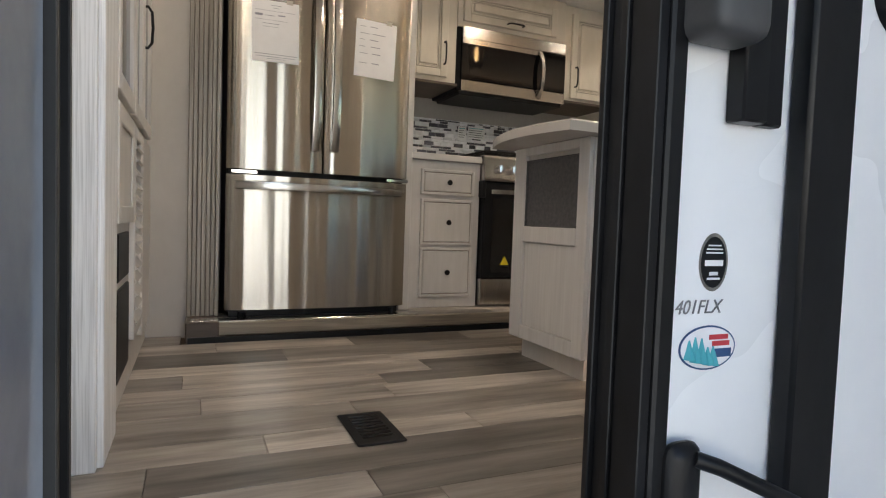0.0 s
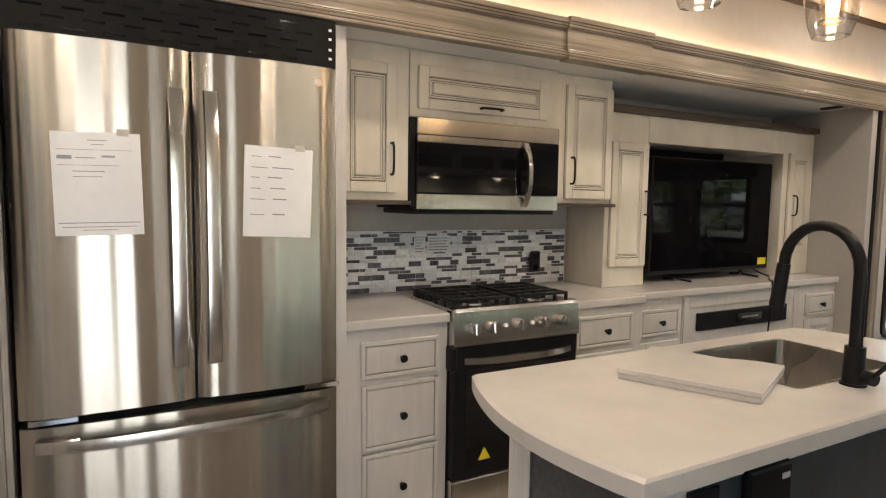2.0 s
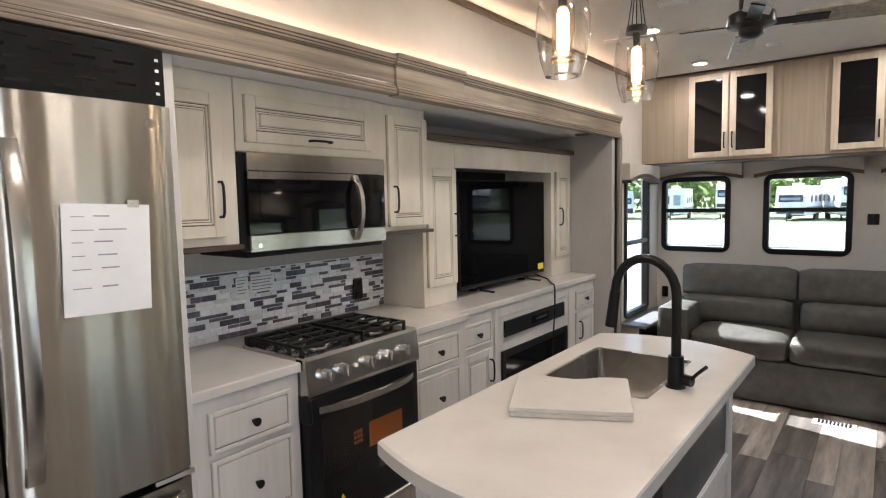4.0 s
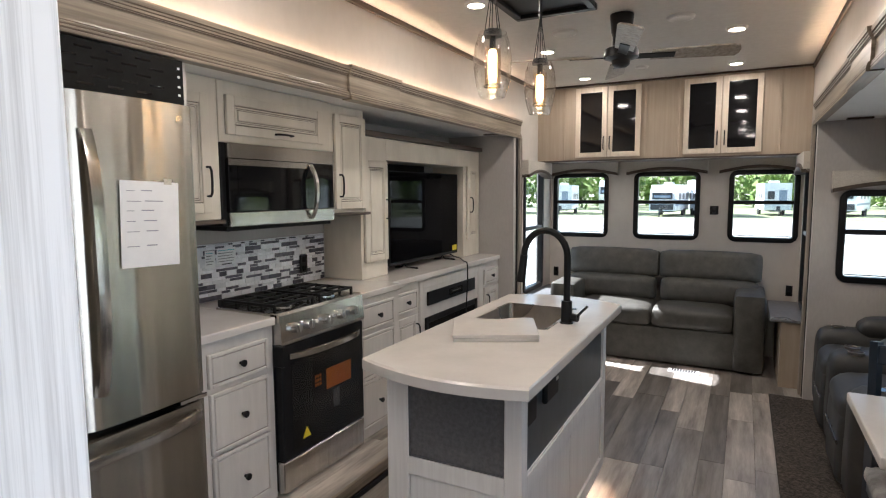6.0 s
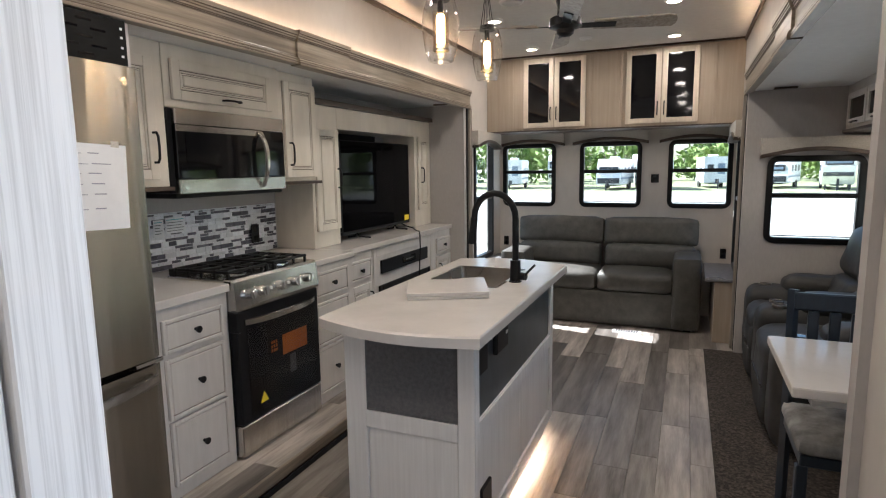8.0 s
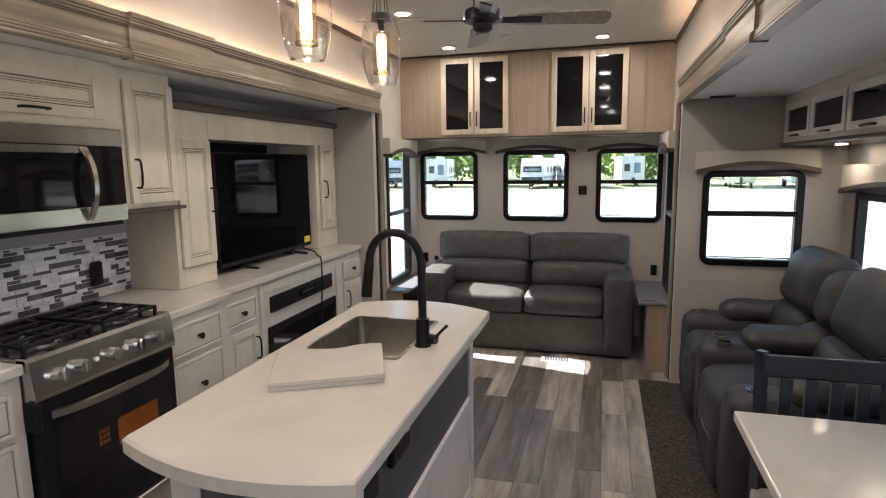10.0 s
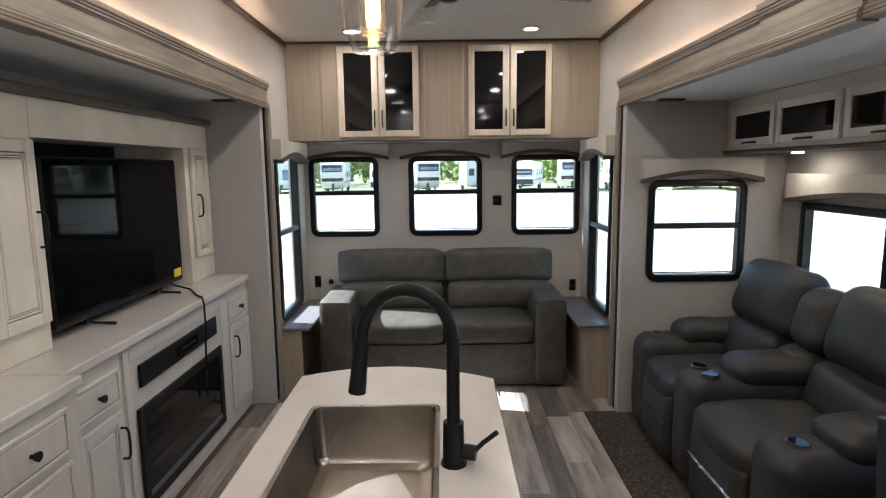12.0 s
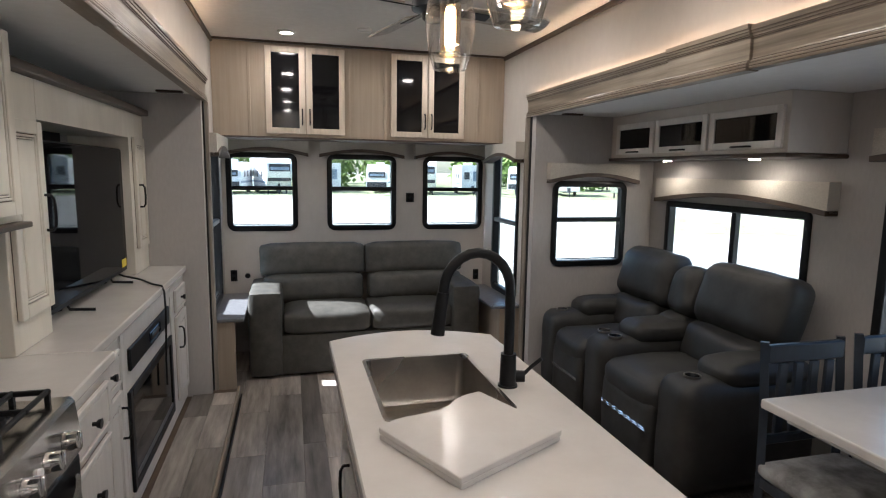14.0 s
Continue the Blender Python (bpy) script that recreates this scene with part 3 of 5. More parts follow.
XS = XO + .0125
quick("awning_arm", "black metal awning arm on the outer wall", "awning arm", (XS, -.46, 0),
      ("rail", BLKMT, lambda b: bx(b, XS, XS + .035, -.567, -.512, -.3, 2.3, .006)),
      ("rail", BLKMT, lambda b: bx(b, XS, XS + .022, -.51, -.443, -.3, 2.3, .006)))
quick("door_catch", "black metal door catch on the outer wall", "catch", (XS, -.64, .74),
      ("channel", BLKMT, lambda b: bx(b, XS, XS + .03, -.692, -.645, .745, 1.4, .003)),
      ("channel_back", BLACK, lambda b: bx(b, XS, XS + .018, -.644, -.60, .745, 1.4, .003)))
quick("porch_light", "grey plastic porch light housing", "light", (XS, -.70, .82),
      ("housing", surf("dark_grey_plastic", (.05, .05, .052), (.07, .07, .072), .5), lambda b: bx(b, XS, XS + .07, -.79, -.69, .835, 1.1, .02, 3)),
      ("screw", BLACK, lambda b: cyl(b, (XS + .03, -.69, .92), (XS + .03, -.684, .92), .012, n=10)),
      ("screw", BLACK, lambda b: cyl(b, (XS + .03, -.69, 1.0), (XS + .03, -.684, 1.0), .012, n=10)))
quick("outdoor_speaker", "round black outdoor speaker", "speaker", (XS, -.27, .98), ("cone", BLACK, lambda b: cyl(b, (XS, -.315, .99), (XS + .02, -.315, .99), .075, .065, 24)))
quick("grab_handle", "black folding grab handle beside the door", "grab handle", (XS, -.72, .28),
      ("mount", BLKMT, lambda b: (bx(b, XS, XS + .035, -.785, -.725, .1, .32, .02, 3))),
      ("bar", BLKMT, lambda b: tube(b, [(XS + .03, -.745, .30), (XS + .045, -.715, .29), (XS + .06, -.60, .235), (XS + .08, -.40, .14)], .011)))


def disc(bm, y, z, ry, rz, x0, x1, n=32):
    a = [[bm.verts.new((x, y + ry * math.cos(2 * math.pi * k / n), z + rz * math.sin(2 * math.pi * k / n))) for k in range(n)] for x in (x0, x1)]
    bm.faces.new(a[1])
    bm.faces.new(a[0][::-1])
    for k in range(n):
        bm.faces.new((a[0][k], a[0][(k + 1) % n], a[1][(k + 1) % n], a[1][k]))


quick("oval_badge", "small oval black and silver certification sticker", "sticker", (XS, -.66, .52),
      ("rim", STEELP, lambda b: disc(b, -.697, .556, .027, .04, XS, XS + .001)),
      ("face", BLACK, lambda b: disc(b, -.697, .556, .023, .035, XS + .001, XS + .0016)),
      ("print", PAPER, lambda b: [bx(b, XS + .0016, XS + .002, -.697 - w, -.697 + w, z, z + h) for w, z, h in ((.012, .578, .002), (.015, .573, .002), (.016, .568, .002), (.017, .551, .008), (.008, .538, .005), (.012, .532, .003))]))
quick("oval_logo", "oval white maker's sticker with teal trees and red print", "sticker", (XS, -.66, .38),
      ("rim", BLUE, lambda b: disc(b, -.699, .438, .053, .031, XS, XS + .001)),
      ("face", PAPER, lambda b: disc(b, -.699, .438, .050, .0285, XS + .001, XS + .0016)),
      ("tree_print", TEAL, lambda b: [cyl(b, (XS + .002, y, z), (XS + .002, y, z + h), .009, .001, 6) for y, z, h in ((-.735, .424, .026), (-.724, .420, .034), (-.712, .418, .034), (-.70, .415, .024), (-.69, .414, .026))]),
      ("water_print", BLUE, lambda b: bx(b, XS + .0016, XS + .0022, -.69, -.655, .424, .436)),
      ("red_print", RED, lambda b: [bx(b, XS + .0016, XS + .0022, -.698 + i * .006, -.662 + i * .003, z, z + .007) for i, z in enumerate((.449, .440))]))
cu = bpy.data.curves.new("model_number", "FONT")
cu.body, cu.size, cu.extrude, cu.shear = "401FLX", .027, .0004, .25
cu.align_x = 'CENTER'
cu.materials.append(INK)
o = new("model_number", cu)
o.matrix_world = Matrix.Translation((XS + .0008, -.721, .486)) @ Matrix.Rotation(radians(90), 4, 'Z') @ Matrix.Rotation(radians(90), 4, 'X')
tagged(o, "dark grey model number lettering on the outer wall", "lettering")

# ---- pantry beside the entry ----
PX, PY = .343, -1.555
pt = thing("pantry_cabinet", (-.4, -1.9, 0), "whitewashed pantry cabinet with smoked glass doors and louvre", "cabinet")
bm = B()
bx(bm, XL, PX - .02, -2.35, PY, 0, ZC)
part("body", bm, BASEP, pt)
for a, b in ((-1.607, -1.548), (-1.70, -1.610), (-2.35, -1.703)):
    bm = B()
    bx(bm, PX - .02, PX + (.006 if a > -1.65 else 0), a, b, 0, ZC, .002)
    part("end_board", bm, WASH, pt, "whitewashed oak end board")
bm = B()
bx(bm, .095, PX - .021, PY - .001, PY + .02, 0, ZC, .002)
part("corner_stile", bm, WASH, pt)
F = ('+y', PY)
for u0, u1 in ((-.36, .07), (-.70, -.40), (-1.12, -.73)):
    bm = B()
    ring(bm, F, u0, u1, .92, 2.2, .055, .001, .022, .003)
    dd = part("glass_door", bm, BASEP, pt)
    bm = B()
    fbx(bm, F, u0 + .055, u1 - .055, .975, 2.145, .004, .010)
    part("glass", bm, BLKGL, dd, "smoked glass")
handle(pt, F, -.755, 1.32, .16, out=.045)
bm = B()
ring(bm, F, -.70, -.40, .15, .89, .04, .001, .02, .003)
lv = part("louvre_door", bm, BASEP, pt)
for k in range(14):
    z = .2 + .047 * k
    bm = B()
    bx(bm, -.665, -.435, -.004, .004, -.02, .02, m=Matrix.Translation((0, PY + .012, z + .02)) @ Matrix.Rotation(radians(35), 4, 'X'))
    part("slat", bm, BASEP, lv)
bm = B()
fbx(bm, F, -1.12, -.73, .1, .89, .001, .02, .003)
part("door", bm, BASEP, pt)
bm = B()
fbx(bm, F, -.36, .07, .56, .89, .001, .014, .003)
dd = part("door", bm, BASEP, pt)
for q in ((-.36, -.31, .56, .89), (.02, .07, .56, .89), (-.309, .019, .56, .61), (-.309, .019, .84, .89)):
    bm = B()
    fbx(bm, F, q[0], q[1], q[2], q[3], .0145, .022, .002)
    part("door_rail", bm, BASEP, dd)
bm = B()
fbx(bm, F, -.30, -.02, .39, .53, .001, .012, .003)
part("vent_cover", bm, BLACK, pt, "black vent cover")
bm = B()
fbx(bm, F, -.31, .0, .10, .365, .001, .012, .003)
part("vent_cover", bm, BLACK, pt, "black vent cover")

# ---- refrigerator ----
FX = -1.07


def curved_slab(bm, y0, y1, z0, z1, x, depth, bow, n=14):
    """A door slab that bows gently outwards across its width."""
    fr, bk = [], []
    for k in range(n + 1):
        t = k / n
        y = y0 + (y1 - y0) * t
        e = min(t, 1 - t) * (y1 - y0)
        dx = bow * (1 - (2 * t - 1) ** 2) - (.012 * (1 - min(1, e / .014)) ** 2)
        fr.append((bm.verts.new((x + dx, y, z0)), bm.verts.new((x + dx, y, z1))))
        bk.append((bm.verts.new((x - depth, y, z0)), bm.verts.new((x - depth, y, z1))))
    for k in range(n):
        bm.faces.new((fr[k][0], fr[k + 1][0], fr[k + 1][1], fr[k][1]))
        bm.faces.new((bk[k][0], bk[k][1], bk[k + 1][1], bk[k + 1][0]))
        bm.faces.new((fr[k][1], fr[k + 1][1], bk[k + 1][1], bk[k][1]))
        bm.faces.new((fr[k][0], bk[k][0], bk[k + 1][0], fr[k + 1][0]))
    for k in (0, n):
        bm.faces.new((fr[k][0], fr[k][1], bk[k][1], bk[k][0]))


fg = thing("refrigerator", (-1.4, -.76, .09), "stainless steel french-door refrigerator with bottom freezer", "refrigerator")
bm = B()
bx(bm, -1.80, -1.145, -1.205, -.31, .12, 1.86, .004)
part("body", bm, BLACK, fg)
for y0, y1, nm in ((-1.212, -.760, "door"), (-.752, -.306, "door")):
    bm = B()
    curved_slab(bm, y0, y1, .815, 1.875, FX - .008, .06, .012)
    dr = part(nm, bm, STEEL, fg, "", True)
bm = B()
curved_slab(bm, -1.212, -.306, .135, .788, FX - .008, .06, .014, 20)
part("freezer_drawer", bm, STEEL, fg, "", True)
for y in (-.800, -.703):
    bm = B()
    n = 14
    pts = []
    prev = None
    for k in range(n + 1):
        t = k / n
        z = .925 + .835 * t
        x = FX + .004 + .042 * (1 - abs(2 * t - 1) ** 3.5)
        q = [bm.verts.new((x + dx, y + dy, z)) for dx, dy in ((-.006, -.022), (.006, -.018), (.008, 0), (.006, .018), (-.006, .022))]
        if prev:
            for j in range(5):
                bm.faces.new((prev[j], prev[(j + 1) % 5], q[(j + 1) % 5], q[j]))
        else:
            bm.faces.new(q)
        prev = q
    bm.faces.new(prev[::-1])
    part("door_handle", bm, STEELP, fg, "curved steel bar handle", True)
bm = B()
prev = None
for k in range(21):
    t = k / 20
    y = -1.172 + .83 * t
    x = FX + .006 + .045 * (1 - abs(2 * t - 1) ** 4)
    q = [bm.verts.new((x + dx, y, .738 + dz)) for dx, dz in ((-.006, -.02), (.006, -.017), (.009, 0), (.006, .017), (-.006, .02))]
    if prev:
        for j in range(5):
            bm.faces.new((prev[j], prev[(j + 1) % 5], q[(j + 1) % 5], q[j]))
    else:
        bm.faces.new(q)
    prev = q
bm.faces.new(prev[::-1])
part("freezer_handle", bm, STEELP, fg, "curved steel bar handle", True)
for y in (-1.13, -.36):
    bm = B()
    bx(bm, -1.12, -1.075, y - .06, y + .06, .793, .811, .003)
    part("hinge", bm, CHROME, fg)
    bm = B()
    cyl(bm, (-1.11, y, .092), (-1.11, y, .122), .02, n=12)
    part("foot", bm, BLACK, fg)
bm = B()
bx(bm, -1.72, -1.12, -1.19, -.33, .095, .132)
part("kick_grille", bm, BLACK, fg)
bm = B()
cyl(bm, (FX - .004, -.372, 1.822), (FX + .004, -.372, 1.822), .013, n=18)
part("badge", bm, CHROME, fg, "small round maker's badge")


def note(y0, y1, z0, z1, tilt, lines, label):
    t = thing("paper_note", (FX + .008, (y0 + y1) / 2, z0), label, "paper")
    xx = FX + .0075
    c = Vector((xx, (y0 + y1) / 2, (z0 + z1) / 2))
    R = Matrix.Translation(c) @ Matrix.Rotation(radians(tilt), 4, 'X') @ Matrix.Translation(-c)
    bm = B()
    bx(bm, xx, xx + .0012, y0, y1, z0, z1, m=R)
    part("sheet", bm, PAPER, t)
    for a, b, v, h in lines:
        bm = B()
        bx(bm, xx + .0012, xx + .0018, y0 + (y1 - y0) * a, y0 + (y1 - y0) * b, z0 + (z1 - z0) * v, z0 + (z1 - z0) * (v + h * .7), m=R)
        part("printed_line", bm, PEN, t)
    bm = B()
    bx(bm, xx + .0012, xx + .002, (y0 + y1) / 2 + .05, (y0 + y1) / 2 + .08, z1 - .008, z1 + .012, m=R)
    part("tape", bm, LINEN, t)


note(-1.109, -.892, 1.33, 1.617, 1, [(.4, .62, .92, .012), (.44, .58, .88, .01), (.06, .9, .83, .006), (.06, .22, .74, .05), (.26, .48, .75, .012), (.55, .7, .76, .03), (.06, .74, .68, .006), (.22, .58, .62, .012), (.22, .55, .57, .008), (.04, .96, .12, .012), (.08, .92, .08, .01), (.3, .7, .05, .008)], "printed white invoice sheet taped to the refrigerator")
note(-.612, -.398, 1.318, 1.604, -2, [(.1, .24, .88, .012), (.34, .52, .885, .018), (.1, .34, .76, .012), (.4, .72, .765, .016), (.1, .22, .65, .012), (.34, .55, .655, .018), (.1, .24, .53, .012), (.38, .6, .535, .018), (.1, .3, .41, .012), (.42, .62, .415, .018), (.1, .3, .24, .012), (.42, .6, .245, .02)], "white handwritten price sheet taped to the refrigerator")

gr = thing("vent_grille", (-1.14, -.75, 1.9), "black slotted vent grille above the refrigerator", "vent")
bm = B()
bx(bm, -1.16, -1.135, -1.225, -.292, 1.885, 2.045, .003)
part("panel", bm, GRILL, gr)
for r in range(5):
    for k in range(9):
        bm = B()
        y = -1.18 + .1 * k + (.05 if r % 2 else 0)
        if y > -.40:
            continue
        z = 1.905 + .028 * r
        bx(bm, -1.1365, -1.1335, y, y + .055, z, z + .007)
        part("slot", bm, BLKGL, gr)
for z in (1.915, 1.945, 1.98, 2.01):
    bm = B()
    bx(bm, -1.1358, -1.134, -.318, -.308, z, z + .008)
    part("rivet", bm, PAPER, gr)
bm = B()
bx(bm, -1.8, -1.19, -.296, -.236, .092, 2.055, .003)
tagged(part("tall_side_panel", bm, BASEP), "tall cream side panel beside the refrigerator", "panel")

# ---- kitchen base cabinets ----
ZB = .092


def base_cabinet(y0, y1, face, fronts, label, wide=.016):
    t = thing("base_cabinet", ((SLX + face) / 2, (y0 + y1) / 2, ZB), label, "cabinet", "kitchen base cabinets")
    bm = B()
    bx(bm, SLX + .002, face, y0 + .001, y1 - .001, ZB, .944, .002)
    part("body", bm, BASEP, t)
    f = ('+x', face)
    for a, b, c, d, kind in fronts:
        dd = glazed_door(t, f, a, b, c, d, "drawer" if kind == 'k' else "door", BASEP, .016 if kind == 'k' else .045, .018, GLAZE2)
        if kind == 'k':
            knob(dd, ('+x', face + .016), (a + b) / 2, (c + d) / 2)
        else:
            u = a + .03 if kind == 'l' else b - .03
            handle(dd, ('+x', face + .018), u, d - .13, .13)
    return t


base_cabinet(-.236, .218, -1.245, [(-.163, .171, .749, .893, 'k'), (-.16, .171, .458, .722, 'k'), (-.158, .170, .156, .443, 'k')], "whitewashed three-drawer base cabinet with round black knobs")
base_cabinet(.884, 1.335, -1.245, [(.90, 1.258, .752, .905, 'k'), (.90, 1.258, .458, .722, 'k'), (.90, 1.258, .156, .443, 'k')], "whitewashed three-drawer base cabinet beside the range")
base_cabinet(1.337, 1.72, -1.322, [(1.392, 1.685, .745, .885, 'k'), (1.392, 1.685, .19, .71, 'r')], "whitewashed base cabinet with a drawer over a door")
hc = base_cabinet(1.722, 2.79, -1.322, [], "whitewashed cabinet holding the electric fireplace")
for a, b, c, d, nm in ((1.73, 1.775, .13, .93, "stile"), (2.737, 2.782, .13, .93, "stile"), (1.776, 2.736, .872, .93, "rail"), (1.776, 2.736, .13, .172, "rail")):
    bm = B()
    fbx(bm, ('+x', -1.322), a, b, c, d, .001, .007, .002)
    part(nm, bm, BASEP, hc)
base_cabinet(2.792, 3.198, -1.322, [(2.865, 3.17, .745, .88, 'k'), (2.865, 3.17, .19, .715, 'l')], "whitewashed end cabinet with a drawer over a door")
ct = thing("kitchen_countertop", (-1.5, 1.5, .945), "white quartz kitchen countertop", "countertop")
for y0, y1, x in ((-.235, .219, -1.222), (.883, 1.343, -1.228), (1.345, 3.199, -1.298)):
    bm = B()
    bx(bm, SLX + .002, x, y0, y1, .945, .984, .006, 2)
    part("slab", bm, QUARTZ, ct)
bm = B()
bx(bm, SLX + .002, SLX + .2, .2185, .8835, .945, .984)
part("slab", bm, QUARTZ, ct)

fp = thing("electric_fireplace", (-1.322, 2.25, .18), "black electric fireplace set in the cabinet", "fireplace")
f = ('+x', -1.322)
bm = B()
ring(bm, f, 1.80, 2.705, .19, .655, .045, .001, .016, .004)
part("frame", bm, BLACK, fp)
bm = B()
fbx(bm, f, 1.843, 2.662, .233, .612, .001, .010)
part("glass", bm, BLKGL, fp, "dark reflective firebox glass")
bm = B()
fbx(bm, f, 1.845, 2.66, .233, .262, .0102, .013)
part("ember_bed", bm, LEADP, fp)
sb = thing("sound_bar", (-1.322, 2.25, .738), "black sound bar panel set in the cabinet", "sound bar")
bm = B()
fbx(bm, f, 1.835, 2.655, .738, .84, .001, .016, .004)
part("panel", bm, BLACK, sb)
bm = B()
fbx(bm, f, 2.17, 2.40, .765, .815, .0165, .022, .004)
part("display", bm, BLKGL, sb)
bm = B()
fbx(bm, f, 2.21, 2.36, .787, .798, .0222, .024)
part("slot", bm, STEELP, sb)

# ---- range ----
rg = thing("gas_range", (-1.5, .55, ZB), "stainless gas range with black oven door", "range")
Y0, Y1, RX = .222, .880, -1.205
bm = B()
bx(bm, SLX + .02, -1.25, Y0 + .002, Y1 - .002, ZB + .02, .965)
part("body", bm, BLACK, rg)
bm = B()
bx(bm, SLX + .2, RX - .01, Y0, Y1, .966, .996, .006, 2)
part("cooktop", bm, STEELP, rg, "stainless cooktop")
bm = B()
prof = [(-1.26, .845), (-1.195, .845), (-1.192, .86), (-1.205, .985), (-1.215, .998), (-1.26, .998)]
a = [[bm.verts.new((x, y, z)) for x, z in prof] for y in (Y0, Y1)]
for k in range(6):
    bm.faces.new((a[0][k], a[0][(k + 1) % 6], a[1][(k + 1) % 6], a[1][k]))
bm.faces.new(a[0])
bm.faces.new(a[1][::-1])
cp = part("control_panel", bm, STEELP, rg)
for y in (.315, .405, .545, .665, .775):
    bm = B()
    cyl(bm, (-1.197, y, .915), (-1.165, y, .918), .026, .023, 20)
    bx(bm, -1.166, -1.158, y - .005, y + .005, .895, .941, .002)
    part("burner_knob", bm, CHROME, rg, "steel burner knob", True)
for y in (.475, .615):
    bm = B()
    cyl(bm, (-1.198, y, .916), (-1.19, y, .917), .009, n=12)
    part("button", bm, WPLAS, rg)
bm = B()
bx(bm, -1.25, -1.20, Y0 + .004, Y1 - .004, .268, .838, .006)
od = part("oven_door", bm, BLACK, rg, "black glass oven door")
bm = B()
bx(bm, -1.1935, -1.1915, Y0 + .06, Y1 - .05, .30, .745)
part("oven_window", bm, OVENGL, od, "smoked oven glass")
bm = B()
bx(bm, -1.199, -1.1975, .545, .755, .535, .645)
part("orange_label", bm, ORANGE, od, "orange energy label")
bm = B()
for k in range(9):
    bx(bm, -1.199, -1.1975, .455 + .018 * (k % 3), .467 + .018 * (k % 3), .575 + .022 * (k // 3), .590 + .022 * (k // 3))
part("print_or_reflection", bm, ORANGE, od)
# grey stripe painted in for a lamp's reflection on the oven glass
bm = B()
bx(bm, -1.199, -1.1975, .60, .65, .42, .52)
part("print_or_reflection", bm, LEADP, od)
bm = B()
v = [bm.verts.new((-1.1895, y, z)) for y, z in ((.345, .345), (.405, .345), (.375, .40))]
w = [bm.verts.new((-1.1910, y, z)) for y, z in ((.345, .345), (.405, .345), (.375, .40))]
bm.faces.new(v)
bm.faces.new(w)
part("warning_triangle", bm, YELLOW, od, "yellow warning triangle")
bm = B()
prev = None
for k in range(15):
    t = k / 14
    q = [bm.verts.new((-1.195 + .045 * (1 - abs(2 * t - 1) ** 3) + dx, .27 + .56 * t, .782 + dz)) for dx, dz in ((-.006, -.016), (.006, -.013), (.006, .013), (-.006, .016))]
    if prev:
        for j in range(4):
            bm.faces.new((prev[j], prev[(j + 1) % 4], q[(j + 1) % 4], q[j]))
    else:
        bm.faces.new(q)
    prev = q
bm.faces.new(prev[::-1])
part("oven_handle", bm, STEELP, od, "curved steel handle", True)
bm = B()
bx(bm, -1.25, -1.203, Y0 + .002, Y1 - .002, ZB + .01, .262, .005)
part("storage_drawer", bm, STEELP, rg, "stainless lower drawer")
bm = B()
bx(bm, -1.235, -1.175, Y0 - .018, Y0 + .004, .745, .845, .004)
part("corner_guard", bm, BLACK, rg, "black door corner guard")
for yc in (.385, .715):
    bm = B()
    for y in (yc - .135, yc + .135):
        bx(bm, -1.60, -1.25, y - .007, y + .007, 1.018, 1.032, .003)
    for x in (-1.595, -1.51, -1.425, -1.34, -1.258):
        bx(bm, x - .006, x + .006, yc - .14, yc + .14, 1.02, 1.034, .003)
        for y in (yc - .135, yc + .135):
            bx(bm, x - .006, x + .006, y - .006, y + .006, .996, 1.02)
    bx(bm, -1.60, -1.25, yc - .006, yc + .006, 1.02, 1.034, .003)
    part("grate", bm, IRON, rg, "cast iron grate")
    for x in (-1.51, -1.34):
        bm = B()
        cyl(bm, (x, yc, .996), (x, yc, 1.012), .042, .038, 20)
        part("burner", bm, IRON, rg)
        bm = B()
        cyl(bm, (x, yc, .996), (x, yc, 1.002), .055, .055, 20)
        part("burner_ring", bm, CHROME, rg)
bm = B()
bx(bm, SLX + .202, SLX + .235, Y0 + .01, Y1 - .01, .994, 1.03, .004)
part("rear_guard", bm, IRON, rg)

# ---- microwave ----
mw = thing("microwave", (-1.6, .53, 1.405), "stainless over-the-range microwave with dark glass door", "microwave")
MX = -1.41
bm = B()
bx(bm, SLX + .002, -1.44, .124, .912, 1.41, 1.80, .003)
part("body", bm, BLACK, mw)
bm = B()
bx(bm, -1.439, MX, .148, .910, 1.725, 1.80, .004)
part("top_vent_panel", bm, STEELP, mw)
bm = B()
bx(bm, -1.439, MX, .148, .910, 1.405, 1.475, .004)
part("lower_panel", bm, STEELP, mw)
bm = B()
bx(bm, -1.439, MX - .002, .148, .910, 1.476, 1.724, .003)
part("door", bm, BLKGL, mw, "dark glass door")
bm = B()
bx(bm, -1.412, MX + .001, .148, .705, 1.695, 1.724)
part("door_trim", bm, STEELP, mw)
bm = B()
bx(bm, MX - .002, MX + .0, .2, .64, 1.505, 1.69)
part("window_mesh", bm, BLKGL, mw)
bm = B()
prev = None
for k in range(13):
    t = k / 12
    q = [bm.verts.new((MX + .004 + .045 * (1 - abs(2 * t - 1) ** 2.4) + dx, .706 + dy, 1.42 + .30 * t)) for dx, dy in ((-.006, -.014), (.006, -.011), (.006, .011), (-.006, .014))]
    if prev:
        for j in range(4):
            bm.faces.new((prev[j], prev[(j + 1) % 4], q[(j + 1) % 4], q[j]))
    else:
        bm.faces.new(q)
    prev = q
bm.faces.new(prev[::-1])
part("handle", bm, STEELP, mw, "bowed steel handle", True)
bm = B()
bx(bm, SLX + .05, -1.43, .14, .90, 1.385, 1.409, .004)
part("underside", bm, BLACK, mw)
bm = B()
cyl(bm, (MX, .19, 1.432), (MX + .002, .19, 1.432), .009, n=16)
